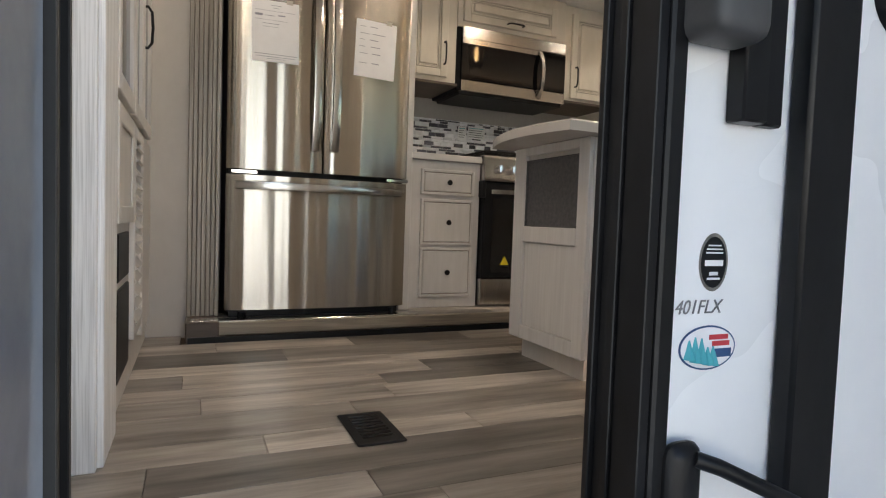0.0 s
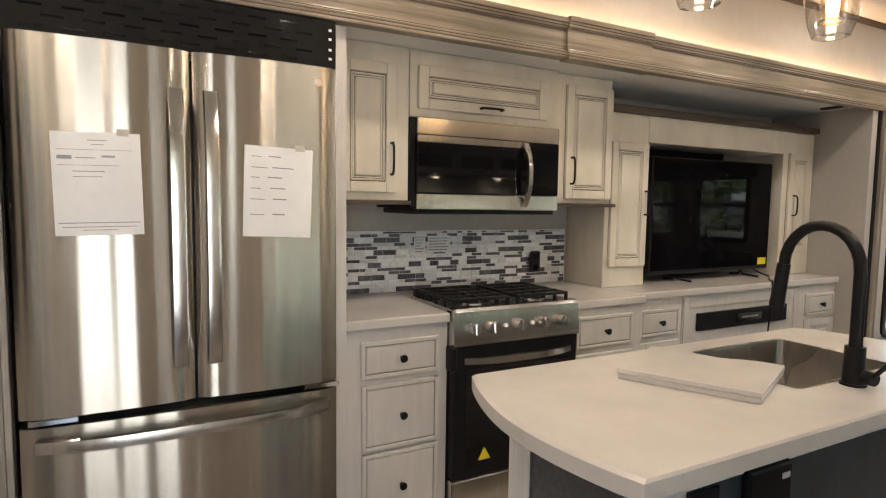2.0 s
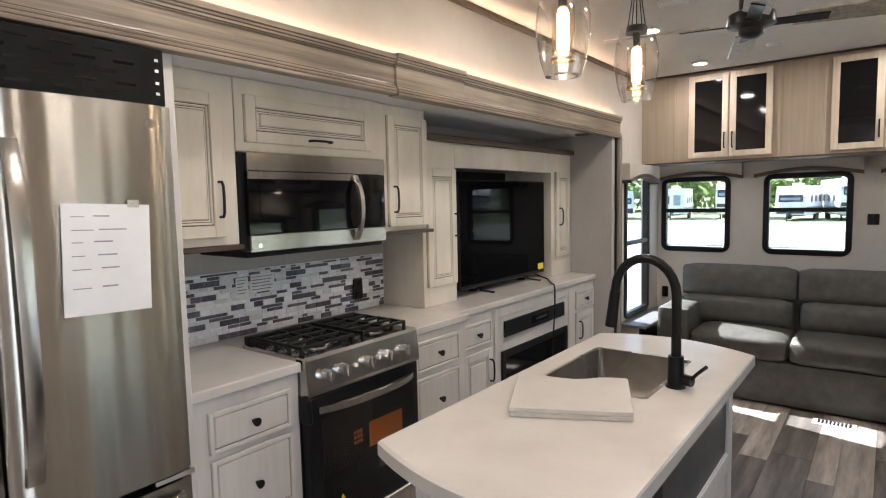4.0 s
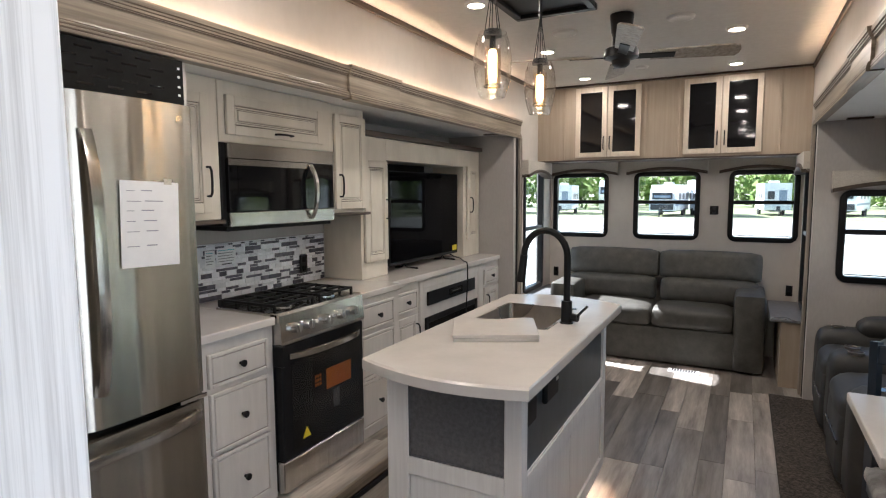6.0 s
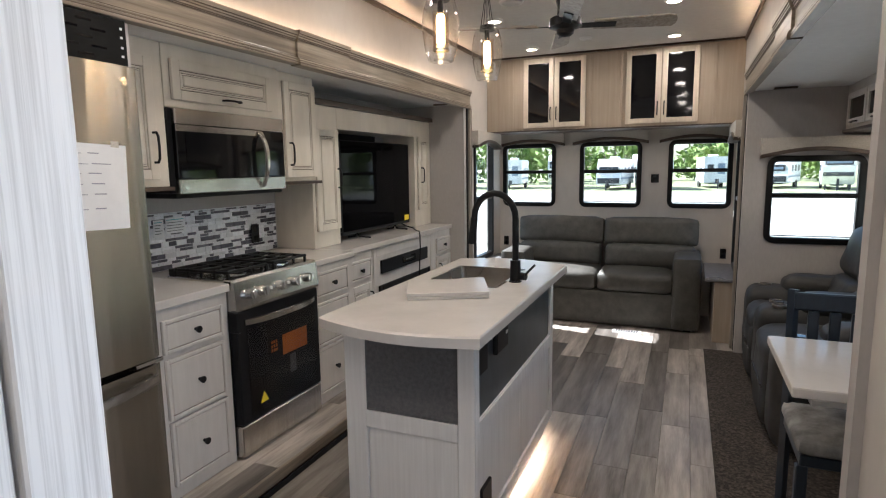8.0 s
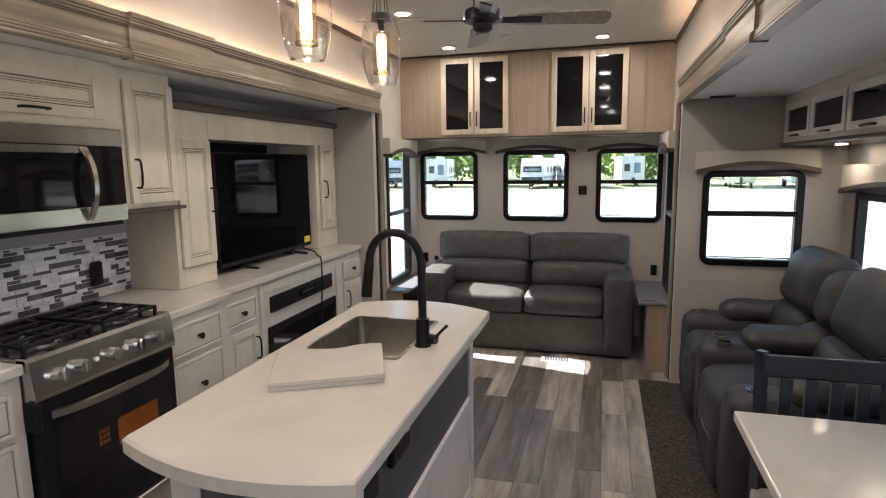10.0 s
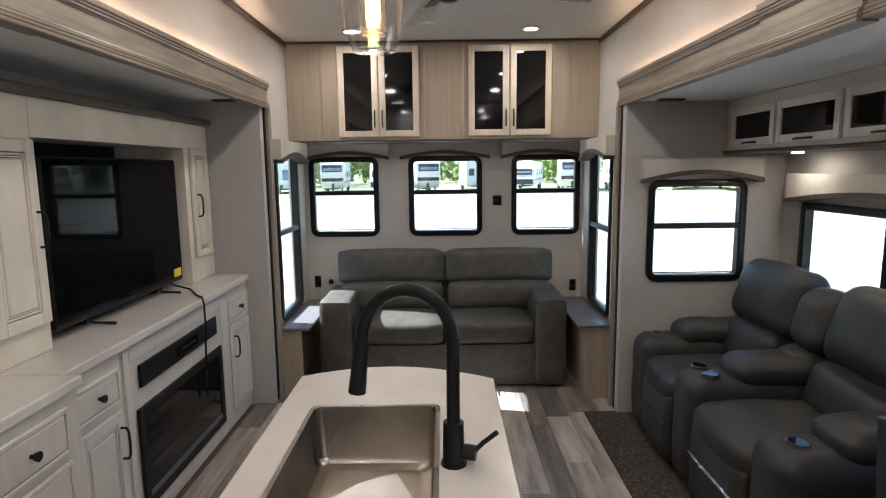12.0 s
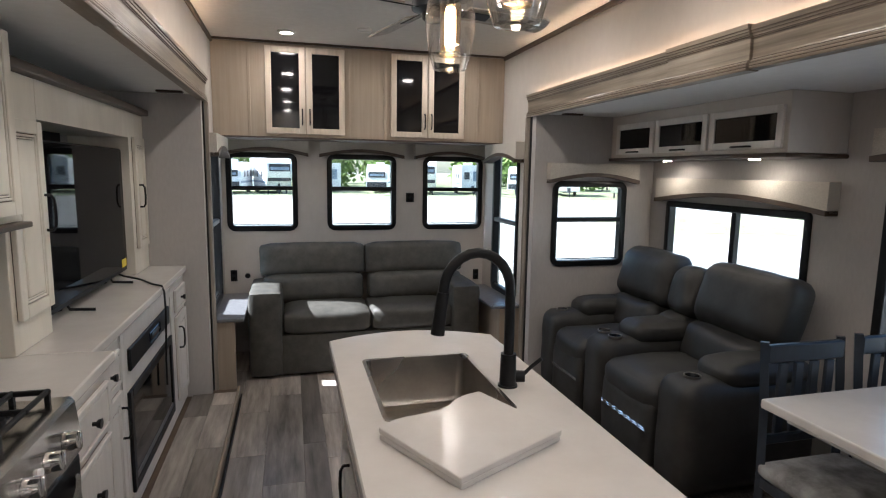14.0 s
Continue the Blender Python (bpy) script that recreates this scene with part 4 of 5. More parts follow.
part("badge", bm, CHROME, mw)


# ---- upper cabinets ----
def upper(y0, y1, z0, z1, doors, label, fx=-1.442):
    t = thing("upper_cabinet", (-1.63, (y0 + y1) / 2, z0), label, "cabinet", "kitchen upper cabinets")
    bm = B()
    bx(bm, SLX + .002, fx, y0 + .001, y1 - .001, z0, z1, .002)
    part("body", bm, CREAM, t)
    for a, b, c, d, hk in doors:
        dd = glazed_door(t, ('+x', fx), a, b, c, d)
        if hk == 'h':
            handle(dd, ('+x', fx + .02), (a + b) / 2 + .02, c + .022, .11, False)
        else:
            handle(dd, ('+x', fx + .02), a + .03 if hk == 'l' else b - .022, c + .14, .13)
    return t


upper(-.235, .121, 1.443, 2.083, [(-.19, .055, 1.476, 2.005, 'r')], "cream glazed wall cabinet with raised panel door")
upper(.123, .918, 1.803, 2.083, [(.161, .838, 1.838, 2.018, 'h')], "cream glazed wall cabinet over the microwave")
upper(.920, 1.30, 1.443, 2.083, [(.992, 1.294, 1.466, 2.03, 'l')], "cream glazed wall cabinet beside the microwave", -1.474)
for a, b, e in ((-.235, .121, -1.41), (.920, 1.318, -1.437)):
    bm = B()
    bx(bm, SLX + .002, e, a, b, 1.424, 1.442, .003)
    tagged(part("light_rail", bm, DKTRIM), "dark wood rail under the wall cabinet", "rail")

# ---- television wall ----
TX = -1.517
tw = thing("media_wall_unit", (-1.65, 2.25, .985), "cream built-in media wall with narrow glazed doors", "wall unit")
for y0, y1 in ((1.316, 1.625), (2.862, 3.198)):
    bm = B()
    bx(bm, SLX + .002, TX, y0, y1, .986, 1.935, .002)
    part("tower", bm, CREAM, tw)
bm = B()
bx(bm, SLX + .002, TX, 1.626, 2.861, 1.79, 1.935)
part("header", bm, CREAM, tw)
for a, b, c, d, hk in ((1.345, 1.612, 1.10, 1.777, 'r'), (2.918, 3.147, 1.138, 1.794, 'l')):
    dd = glazed_door(tw, ('+x', TX), a, b, c, d)
    handle(dd, ('+x', TX + .02), a + .045 if hk == 'l' else b - .02, 1.45, .13)
bm = B()
bx(bm, SLX + .002, -1.474, 1.304, 3.185, 1.936, 1.972, .006, 2)
part("crown_shelf", bm, DKTRIM, tw, "dark wood crown shelf")
bm = B()
bx(bm, SLX + .002, SLX + .05, 1.626, 2.62, .986, 1.79)
part("niche_back", bm, GRILL, tw, "black niche back panel")

tv = thing("television", (-1.58, 2.27, .985), "large black flat television on two feet", "television")
bm = B()
bx(bm, -1.60, -1.546, 1.70, 2.80, 1.03, 1.722, .006)
part("body", bm, BLACK, tv)
bm = B()
bx(bm, -1.546, -1.543, 1.708, 2.792, 1.055, 1.714)
part("screen", bm, TVGL, tv, "glossy dark screen")
bm = B()
bx(bm, -1.64, -1.598, 1.95, 2.6, 1.08, 1.4, .02, 2)
part("back_housing", bm, BLACK, tv)
for y in (1.95, 2.58):
    bm = B()
    tube(bm, [(-1.66, y, .992), (-1.60, y, 1.0), (-1.58, y, 1.03), (-1.565, y, 1.0), (-1.47, y + .02, .992)], .007, 8)
    part("foot", bm, BLACK, tv)
bm = B()
bx(bm, -1.543, -1.5415, 2.69, 2.775, 1.06, 1.105)
part("yellow_label", bm, YELLOW, tv, "yellow energy sticker")
cb = B()
tube(cb, [(-1.575, 2.66, 1.04), (-1.54, 2.70, 1.01), (-1.45, 2.68, .992), (-1.36, 2.54, .99), (-1.302, 2.48, .99), (-1.288, 2.465, .96), (-1.283, 2.455, .86), (-1.285, 2.445, .74), (-1.29, 2.44, .6), (-1.29, 2.435, .45)], .0055, 8)
tagged(part("power_cord", cb, BLACK, None, "", True), "black power cord hanging from the television", "cord")

# wall outlets and vents of the slide
def outlet(name, fr, u, v, w, h, label, m=BLACK):
    t = thing(name, P(fr, u, v - h / 2, 0), label, "outlet")
    bm = B()
    fbx(bm, fr, u - w / 2, u + w / 2, v - h / 2, v + h / 2, .001, .008, .002)
    part("plate", bm, m, t)
    for dv in (-.25, .25):
        bm = B()
        fbx(bm, fr, u - w * .25, u + w * .25, v + dv * h - h * .14, v + dv * h + h * .14, .0082, .011, .001)
        part("socket", bm, BLKGL, t)


outlet("wall_outlet", ('+x', SLX + .022), 1.075, 1.108, .07, .115, "black double outlet on the backsplash")
for sx, x in ((1, -1.32), (-1, 1.375)):
    vt = thing("ceiling_vent", (x, 3.05, 2.05), "small dark slotted ceiling vent", "vent")
    bm = B()
    z = 2.084 if sx > 0 else 2.054
    bx(bm, x - .075, x + .075, 3.02, 3.075, z - .012, z, .003)
    part("plate", bm, DKTRIM, vt)

for y0, y1, z0, z1 in ((.322, .386, 1.165, 1.258), (.40, .53, 1.18, 1.266)):
    t = thing("paper_label", (SLX + .018, (y0 + y1) / 2, z0), "pale printed instruction label on the backsplash", "label")
    bm = B()
    bx(bm, SLX + .0172, SLX + .0182, y0, y1, z0, z1)
    part("sheet", bm, PAPER, t)
    for k in range(5):
        bm = B()
        z = z1 - .015 - .015 * k
        bx(bm, SLX + .0182, SLX + .0187, y0 + .006, y1 - .01 - .008 * (k % 3), z, z + .004)
        part("printed_line", bm, (TEAL, INK, RED)[k % 3] if k < 2 else INK, t)


# ---- island ----
IX0, IX1, IY0, IY1 = -.45, .085, -.012, 1.285
isl = thing("kitchen_island", (-.18, .64, 0), "whitewashed kitchen island with grey and slate inset panels", "island")
bm = B()
bx(bm, IX0 + .02, IX1 - .02, IY0 + .02, IY1 - .02, .1, .70)
bx(bm, IX0 + .02, IX1 - .02, IY0 + .02, .565, .7005, .931)
bx(bm, IX0 + .02, IX1 - .02, 1.10, IY1 - .02, .7005, .931)
bx(bm, IX0 + .02, IX0 + .03, .5655, 1.0995, .7005, .931)
bx(bm, IX1 - .03, IX1 - .02, .5655, 1.0995, .7005, .931)
part("body", bm, BASEP, isl)
bm = B()
bx(bm, IX0 + .05, IX1 - .035, IY0 + .045, IY1 - .05, 0.0, .1)
part("toe_kick", bm, BASEP, isl)
FN, FR, FL = ('-y', IY0 + .02), ('+x', IX1 - .02), ('-x', IX0 + .02)
for fr, a, b in ((FN, IX0, IX1), (FR, IY0, IY1), (FL, IY0, IY1)):
    bm = B()
    lo, hi = (a, b) if fr is not FR else (a + .0205, b)
    lo, hi = (lo + .0205, hi) if fr is FL else (lo, hi)
    fbx(bm, fr, lo, a + .09 if fr is FN else a + .055, .09, .931, 0, .02, .0025)
    part("stile", bm, ISLW, isl)
    bm = B()
    fbx(bm, fr, b - .065, hi, .09, .931, 0, .02, .0025)
    part("stile", bm, ISLW, isl)
    a2, b2 = (a + .09 if fr is FN else a + .055), b - .065
    for z0, z1 in ((.895, .931), (.52, .588), (.09, .15)):
        bm = B()
        fbx(bm, fr, a2, b2, z0, z1, 0, .02, .002)
        part("rail", bm, ISLW, isl)
    if fr is not FL:
        bm = B()
        fbx(bm, fr, a2, b2, .588, .875, 0, .009)
        part("inset_panel", bm, LEADP if fr is FN else SLATE, isl, "grey textured inset panel" if fr is FN else "dark slate inset panel")
        bm = B()
        ring(bm, fr, a2, b2, .588, .875, .005, .009, .014)
        part("bead", bm, LEADP if fr is FN else ISLW, isl)
    n = 1 if fr is FN else 2
    for k in range(n):
        bm = B()
        u0, u1 = a2 + (b2 - a2) * k / n, a2 + (b2 - a2) * (k + 1) / n
        fbx(bm, fr, u0 + .003, u1 - .003, .153, .517, 0, .010, .002)
        part("lower_panel", bm, ISLW, isl)
    if fr is FL:
        for y in (.28, .95):
            handle(isl, ('-x', IX0), y, .6, .13)
bm = B()
for a, b, c, d in ((.05, .15, .755, .863),):
    fbx(bm, FR, a, b, c, d, .009, .016, .003)
part("switch_plate", bm, BLACK, isl, "black blank plate")
bm = B()
fbx(bm, FR, .224, .377, .782, .878, .009, .03, .008, 2)
part("outlet_box", bm, BLACK, isl, "black outlet box")
bm = B()
fbx(bm, FR, .335, .362, .842, .855, .0305, .032)
part("outlet_light", bm, WPLAS, isl)
bm = B()
fbx(bm, FR, .06, .172, .206, .311, .010, .024, .004)
part("floor_outlet", bm, BLACK, isl, "black outlet cover")
bm = B()
bx(bm, IX1 - .034, IX1 - .028, IY0 + .08, IY1 - .08, .088, .097)
part("led_strip", bm, LEDSTRIP, isl, "warm toe-kick light strip")

# worktop with a bowed end and the sink cut-out
SK = (-.386, -.026, .585, 1.081)
top = thing("island_worktop", (-.16, .64, .931), "white quartz island worktop with bowed ends", "countertop")


def bow(y0, y1, out, n=14, x0=-.488, x1=.156):
    return [(x0 + (x1 - x0) * k / n, y0 + (y1 - y0) * k / n + out * math.sin(math.pi * k / n) ** .9) for k in range(n + 1)]


near = bow(-.112, -.155, -.068)
far = bow(1.345, 1.305, .105)
ZT0, ZT1 = .932, .972
bm = B()
outer = near + far[::-1]
inner = [(SK[0], SK[2]), (SK[1], SK[2]), (SK[1], SK[3]), (SK[0], SK[3])]


def band(q, z0, z1, shrink0=0.0, shrink1=0.0):
    c = Vector((-.157, .63))
    n = len(q)
    s0 = [bm.verts.new((x + (c.x - x) * shrink0, y + (c.y - y) * shrink0, z0)) for x, y in q]
    s1 = [bm.verts.new((x + (c.x - x) * shrink1, y + (c.y - y) * shrink1, z1)) for x, y in q]
    for k in range(n):
        bm.faces.new((s0[k], s0[(k + 1) % n], s1[(k + 1) % n], s1[k]))


band(outer, ZT0, ZT1 - .006)
band(outer, ZT1 - .006, ZT1, 0, .012)
band(inner, ZT0, ZT1)
c = Vector((-.157, .63))
for z, sh in ((ZT0, 0), (ZT1, .012)):
    o2 = [(x + (c.x - x) * sh, y + (c.y - y) * sh) for x, y in outer]
    ov = [bm.verts.new((x, y, z)) for x, y in o2]
    iv = [bm.verts.new((x, y, z)) for x, y in inner]
    n = len(near)
    nv, fv = ov[:n], ov[n:][::-1]
    k0 = max(k for k in range(n) if nv[k].co.x <= SK[0])
    k1 = min(k for k in range(n) if nv[k].co.x >= SK[1])
    bm.faces.new(nv[:k0 + 1] + [iv[0], iv[3]] + fv[:k0 + 1][::-1])
    bm.faces.new([nv[k1]] + nv[k1 + 1:] + fv[k1:][::-1] + [iv[2], iv[1]])
    bm.faces.new(nv[k0:k1 + 1] + [iv[1], iv[0]])
    bm.faces.new(fv[k0:k1 + 1][::-1] + [iv[3], iv[2]])
bmesh.ops.remove_doubles(bm, verts=bm.verts, dist=1e-5)
part("slab", bm, QUARTZ, top)

sk = thing("sink", (-.19, .9, .795), "undermount stainless steel sink basin", "sink")
bm = B()
x0, x1, y0, y1 = SK[0] - .004, SK[1] + .004, SK[2] - .004, SK[3] + .004
lp = [[bm.verts.new((x, y, z)) for x, y in rrect(x0 + i, x1 - i, y0 + i, y1 - i, r, 4)] for i, z, r in ((-.004, .9745, .022), (.008, .9745, .02), (.0095, .966, .02), (.010, .825, .03), (.022, .806, .03), (.05, .80, .03), (.05, .795, .03), (.012, .795, .035), (.007, .825, .035), (.007, .972, .02), (-.004, .9725, .022))]
n = len(lp[0])
for q, s in zip(lp, lp[1:] + lp[:1]):
    for k in range(n):
        bm.faces.new((q[k], q[(k + 1) % n], s[(k + 1) % n], s[k]))
bm.faces.new([lp[5][k] for k in range(n)])
part("basin", bm, SINKS, sk, "", True)
bm = B()
cyl(bm, (-.2, .84, .8005), (-.2, .84, .805), .045, .042, 24)
part("drain", bm, CHROME, sk)

bd = thing("sink_cover", (-.2, .45, .972), "two stacked white quartz sink cutouts lying on the worktop", "sink cover")
pts = [(-.423, .493), (-.293, .222), (.012, .38), (-.108, .662), (-.15, .645), (-.19, .622), (-.215, .585), (-.245, .56), (-.29, .548), (-.35, .54), (-.39, .52)]
for z0, z1, g in ((.9725, .9865, .002), (.9875, 1.002, 0)):
    bm = B()
    cx, cy = -.2, .44
    prism(bm, [(x + (g if x < cx else -g), y + (g if y < cy else -g)) for x, y in pts], z0, z1)
    bmesh.ops.bevel(bm, geom=[e for e in bm.edges], offset=.002, segments=1, affect='EDGES')
    part("slab", bm, QUARTZ, bd)

fc = thing("faucet", (.016, .755, .972), "matte black gooseneck pull-down kitchen faucet", "faucet")
bm = B()
cyl(bm, (.016, .755, .972), (.016, .755, .978), .031, .030, 24)
cyl(bm, (.016, .755, .978), (.016, .755, 1.075), .026, .024, 24)
part("body", bm, BLKMT, fc, "", True)
FT = Vector((-.207, .766, 0))
bm = B()
A = Vector((.016, .755, 0))
D = FT - A
q = [(A.x, A.y, 1.07), (A.x, A.y, 1.2), (A.x, A.y, 1.27)]
for k in range(1, 13):
    t = math.pi * k / 12
    s = (1 - math.cos(t)) / 2
    q.append((A.x + D.x * .93 * s, A.y + D.y * .93 * s, 1.27 + .118 * math.sin(t)))
part("neck", bm if not tube(bm, q, .0155, 14) else bm, BLKMT, fc, "", True)
bm = B()
tube(bm, [(A.x + D.x * .93, A.y + D.y * .93, 1.272), (A.x + D.x * .97, A.y + D.y * .97, 1.2), (FT.x, FT.y, 1.145)], [.018, .019, .021], 14)
part("spray_head", bm, BLKMT, fc, "", True)
bm = B()
cyl(bm, (.040, .757, 1.0), (.068, .75, 1.0), .019, .018, 14)
tube(bm, [(.06, .752, 1.0), (.085, .742, 1.03), (.115, .73, 1.06)], .006, 8)
part("lever", bm, BLKMT, fc, "", True)


# ---- pendants, fan and ceiling lights ----
def pendant(x, y):
    t = thing("pendant_lamp", (x, y, 1.92), "clear glass jar pendant lamp with glowing tube bulb", "pendant lamp", "pendant lamps over the island")
    bm = B()
    prof = [(.034, 1.921), (.048, 1.923), (.062, 1.965), (.073, 2.03), (.073, 2.075), (.066, 2.12), (.056, 2.15), (.052, 2.165)]
    lathe(bm, x, y, prof, 28)
    o = part("glass_shade", bm, JAR, t, "clear glass jar shade", True)
    o.visible_shadow = False
    bm = B()
    lathe(bm, x, y, [(.030, 1.965), (.031, 2.11)], 20)
    o = part("inner_sleeve", bm, SLEEVE, t, "inner glass sleeve", True)
    o.visible_shadow = False
    bm = B()
    lathe(bm, x, y, [(.031, 1.962), (.033, 1.962), (.033, 1.97), (.031, 1.97), (.031, 1.962)], 20)
    part("sleeve_ring", bm, STEELP, t)
    bm = B()
    lathe(bm, x, y, [(.001, 1.985), (.013, 1.99), (.016, 2.0), (.016, 2.088), (.012, 2.1), (.001, 2.103)], 16)
    part("bulb", bm, BULB, t, "glowing tube bulb", True)
    bm = B()
    cyl(bm, (x, y, 2.15), (x, y, 2.172), .037, .034, 24)
    cyl(bm, (x, y, 2.105), (x, y, 2.15), .012, .012, 12)
    part("cap", bm, BLKMT, t)
    for k in range(5):
        a = 2 * math.pi * k / 5
        bm = B()
        tube(bm, [(x + .03 * math.cos(a), y + .03 * math.sin(a), 2.17), (x + .006 * math.cos(a), y + .006 * math.sin(a), 2.33)], .0018, 6)
        part("wire", bm, BLKMT, t)
    bm = B()
    cyl(bm, (x, y, 2.32), (x, y, 2.59), .007, n=10)
    part("rod", bm, BLKMT, t)
    bm = B()
    cyl(bm, (x, y, 2.58), (x, y, 2.599), .06, .055, 24)
    part("canopy", bm, BLKMT, t)


pendant(-.165, .318)
pendant(-.157, .862)

fan = thing("ceiling_fan", (.03, 1.78, 2.3), "dark ceiling fan with four grey blades at rest", "ceiling fan")
hx, hy = .024, 1.82
bm = B()
lathe(bm, hx, hy, [(.001, 2.598), (.068, 2.598), (.068, 2.585), (.06, 2.50), (.052, 2.47), (.052, 2.42), (.095, 2.40), (.10, 2.375), (.10, 2.35), (.055, 2.335), (.05, 2.31), (.03, 2.295), (.001, 2.292)], 28)
part("motor_housing", bm, BLKMT, fan, "", True)
for k in range(4):
    a = radians(15 + 90 * k)
    R = Matrix.Translation((hx, hy, 2.362)) @ Matrix.Rotation(a, 4, 'Z') @ Matrix.Rotation(radians(-16), 4, 'X')
    bm = B()
    prism(bm, [(.17, -.05), (.60, -.068), (.635, -.058), (.648, -.02), (.648, .03), (.63, .06), (.17, .055)], -.004, .004)
    bmesh.ops.transform(bm, matrix=R, verts=bm.verts)
    bl = part("blade", bm, FASV, fan, "weathered grey blade")
    bm = B()
    bx(bm, .08, .30, -.028, .028, -.010, -.0045, .002, m=R)
    part("blade_iron", bm, BLKMT, bl)
for cx, cy in CANS:
    t = thing("downlight", (cx, cy, 2.585), "small round recessed downlight, lit", "downlight", "ceiling downlights")
    bm = B()
    lathe(bm, cx, cy, [(.045, 2.585), (.06, 2.586), (.066, 2.5995), (.045, 2.5995), (.045, 2.585)], 28)
    part("trim_ring", bm, WPLAS, t)
    bm = B()
    cyl(bm, (cx, cy, 2.588), (cx, cy, 2.592), .045, n=24)
    part("lens", bm, LEDW, t, "glowing lens")
for sx_, sy_, r in ((-.378, 2.03, .075), (.325, 2.03, .075), (-.10, 3.35, .05)):
    t = thing("ceiling_speaker", (sx_, sy_, 2.585), "round white flush ceiling speaker", "speaker", "ceiling speakers")
    bm = B()
    lathe(bm, sx_, sy_, [(.001, 2.588), (r * .75, 2.587), (r * .82, 2.583), (r, 2.586), (r + .006, 2.5995)], 28)
    part("grille", bm, WPLAS, t, "", True)
t = thing("roof_vent", (-.3, 1.33, 2.57), "black framed square roof vent with screen", "vent")
bm = B()
for a, b, c2, d2 in ((-.53, -.06, 1.09, 1.13), (-.53, -.06, 1.51, 1.555), (-.53, -.49, 1.13, 1.51), (-.10, -.06, 1.13, 1.51)):
    bx(bm, a, b, c2, d2, 2.565, 2.599, .004)
part("frame", bm, BLKMT, t)
bm = B()
bx(bm, -.49, -.10, 1.13, 1.51, 2.588, 2.597)
part("screen", bm, BLACK, t)

# ---- front cabinets over the windows ----
CY = 3.935
fcab = thing("front_wall_cabinet", (0, 4.15, 1.875), "light wood cabinets spanning the front wall", "cabinet")
bm = B()
bx(bm, XL + .002, XR - .002, CY, YF - .002, 1.876, 2.584)
part("body", bm, NATW, fcab)
fr = ('-y', CY)
for u in (-.93, -.15, .13, .935):
    bm = B()
    fbx(bm, fr, u, u + .022, 1.878, 2.583, .0005, .007, .002)
    part("batten", bm, NATW, fcab)
LIGHTW = surf("pale_washed_wood", (.50, .43, .345), (.64, .56, .46), .45, scale=(40, 40, 1.5), ramp=(.3, .65), bump=.06, fine=1, dist=.001)
for u0, u1, hk in ((-.797, -.497, 'r'), (-.487, -.187, 'l'), (.186, .491, 'r'), (.501, .812, 'l')):
    bm = B()
    ring(bm, fr, u0, u1, 1.898, 2.562, .046, .001, .022, .003)
    dd = part("door", bm, LIGHTW, fcab, "pale wood framed dark glass door")
    bm = B()
    fbx(bm, fr, u0 + .04, u1 - .04, 1.94, 2.52, .003, .010)
    part("glass", bm, BLKGL, dd, "dark glass")
    handle(dd, ('-y', CY - .022), u0 + .024 if hk == 'l' else u1 - .024, 2.03, .12)
bm = B()
bx(bm, XL + .002, XR - .002, CY - .012, YF - .09, 1.862, 1.875, .003)
part("bottom_trim", bm, DKTRIM, fcab, "dark lower trim")

# front wall outlets
outlet("wall_outlet", ('-y', YF), -1.116, .69, .055, .1, "black outlet on the front wall")
outlet("wall_outlet", ('-y', YF), 1.105, .635, .055, .1, "black outlet on the front wall")
outlet("wall_switch", ('-y', YF), .447, 1.378, .075, .085, "black switch plate between the windows")
t = thing("cable_port", (-1.0, YF, .66), "small round black cable port", "port")
bm = B()
cyl(bm, (-1.002, YF, .685), (-1.002, YF - .014, .685), .024, .02, 18)
part("cap", bm, BLACK, t)


# ---- soft furniture ----
def pillow(bm, x0, x1, y0, y1, z0, z1, r, puff=(0, 0, 0), cuts=7, m=None, jig=.0):
    """A soft rounded block that swells at the middle of its faces."""
    r = min(r, .49 * min(x1 - x0, y1 - y0, z1 - z0))
    t = bmesh.new()
    bmesh.ops.create_cube(t, size=2)
    bmesh.ops.subdivide_edges(t, edges=t.edges, cuts=cuts, use_grid_fill=True)
    c = Vector(((x0 + x1) / 2, (y0 + y1) / 2, (z0 + z1) / 2))
    h = Vector(((x1 - x0) / 2, (y1 - y0) / 2, (z1 - z0) / 2))
    for v in t.verts:
        u = v.co.copy()
        g = Vector([math.copysign(abs(a) ** .8, a) for a in u])
        p = Vector([g[k] * h[k] for k in range(3)])
        core = Vector([max(-(h[k] - r), min(h[k] - r, p[k])) for k in range(3)])
        d = p - core
        if d.length > 1e-6:
            p = core + d.normalized() * r
        for k in range(3):
            i, j = (k + 1) % 3, (k + 2) % 3
            p[k] += puff[k] * u[k] * max(0, 1 - u[i] ** 2) * max(0, 1 - u[j] ** 2)
        if jig:
            p += jig * noise.noise_vector((p + c) * 7)
        v.co = c + p
    if m is not None:
        bmesh.ops.transform(t, matrix=m, verts=t.verts)
    me = bpy.data.meshes.new("soft")
    t.to_mesh(me)
    t.free()
    bm.from_mesh(me)
    bpy.data.meshes.remove(me)


def soft(name, parent, mat_, *a, label="", **k):
    bm = B()
    pillow(bm, *a, **k)
    return part(name, bm, mat_, parent, label, True)


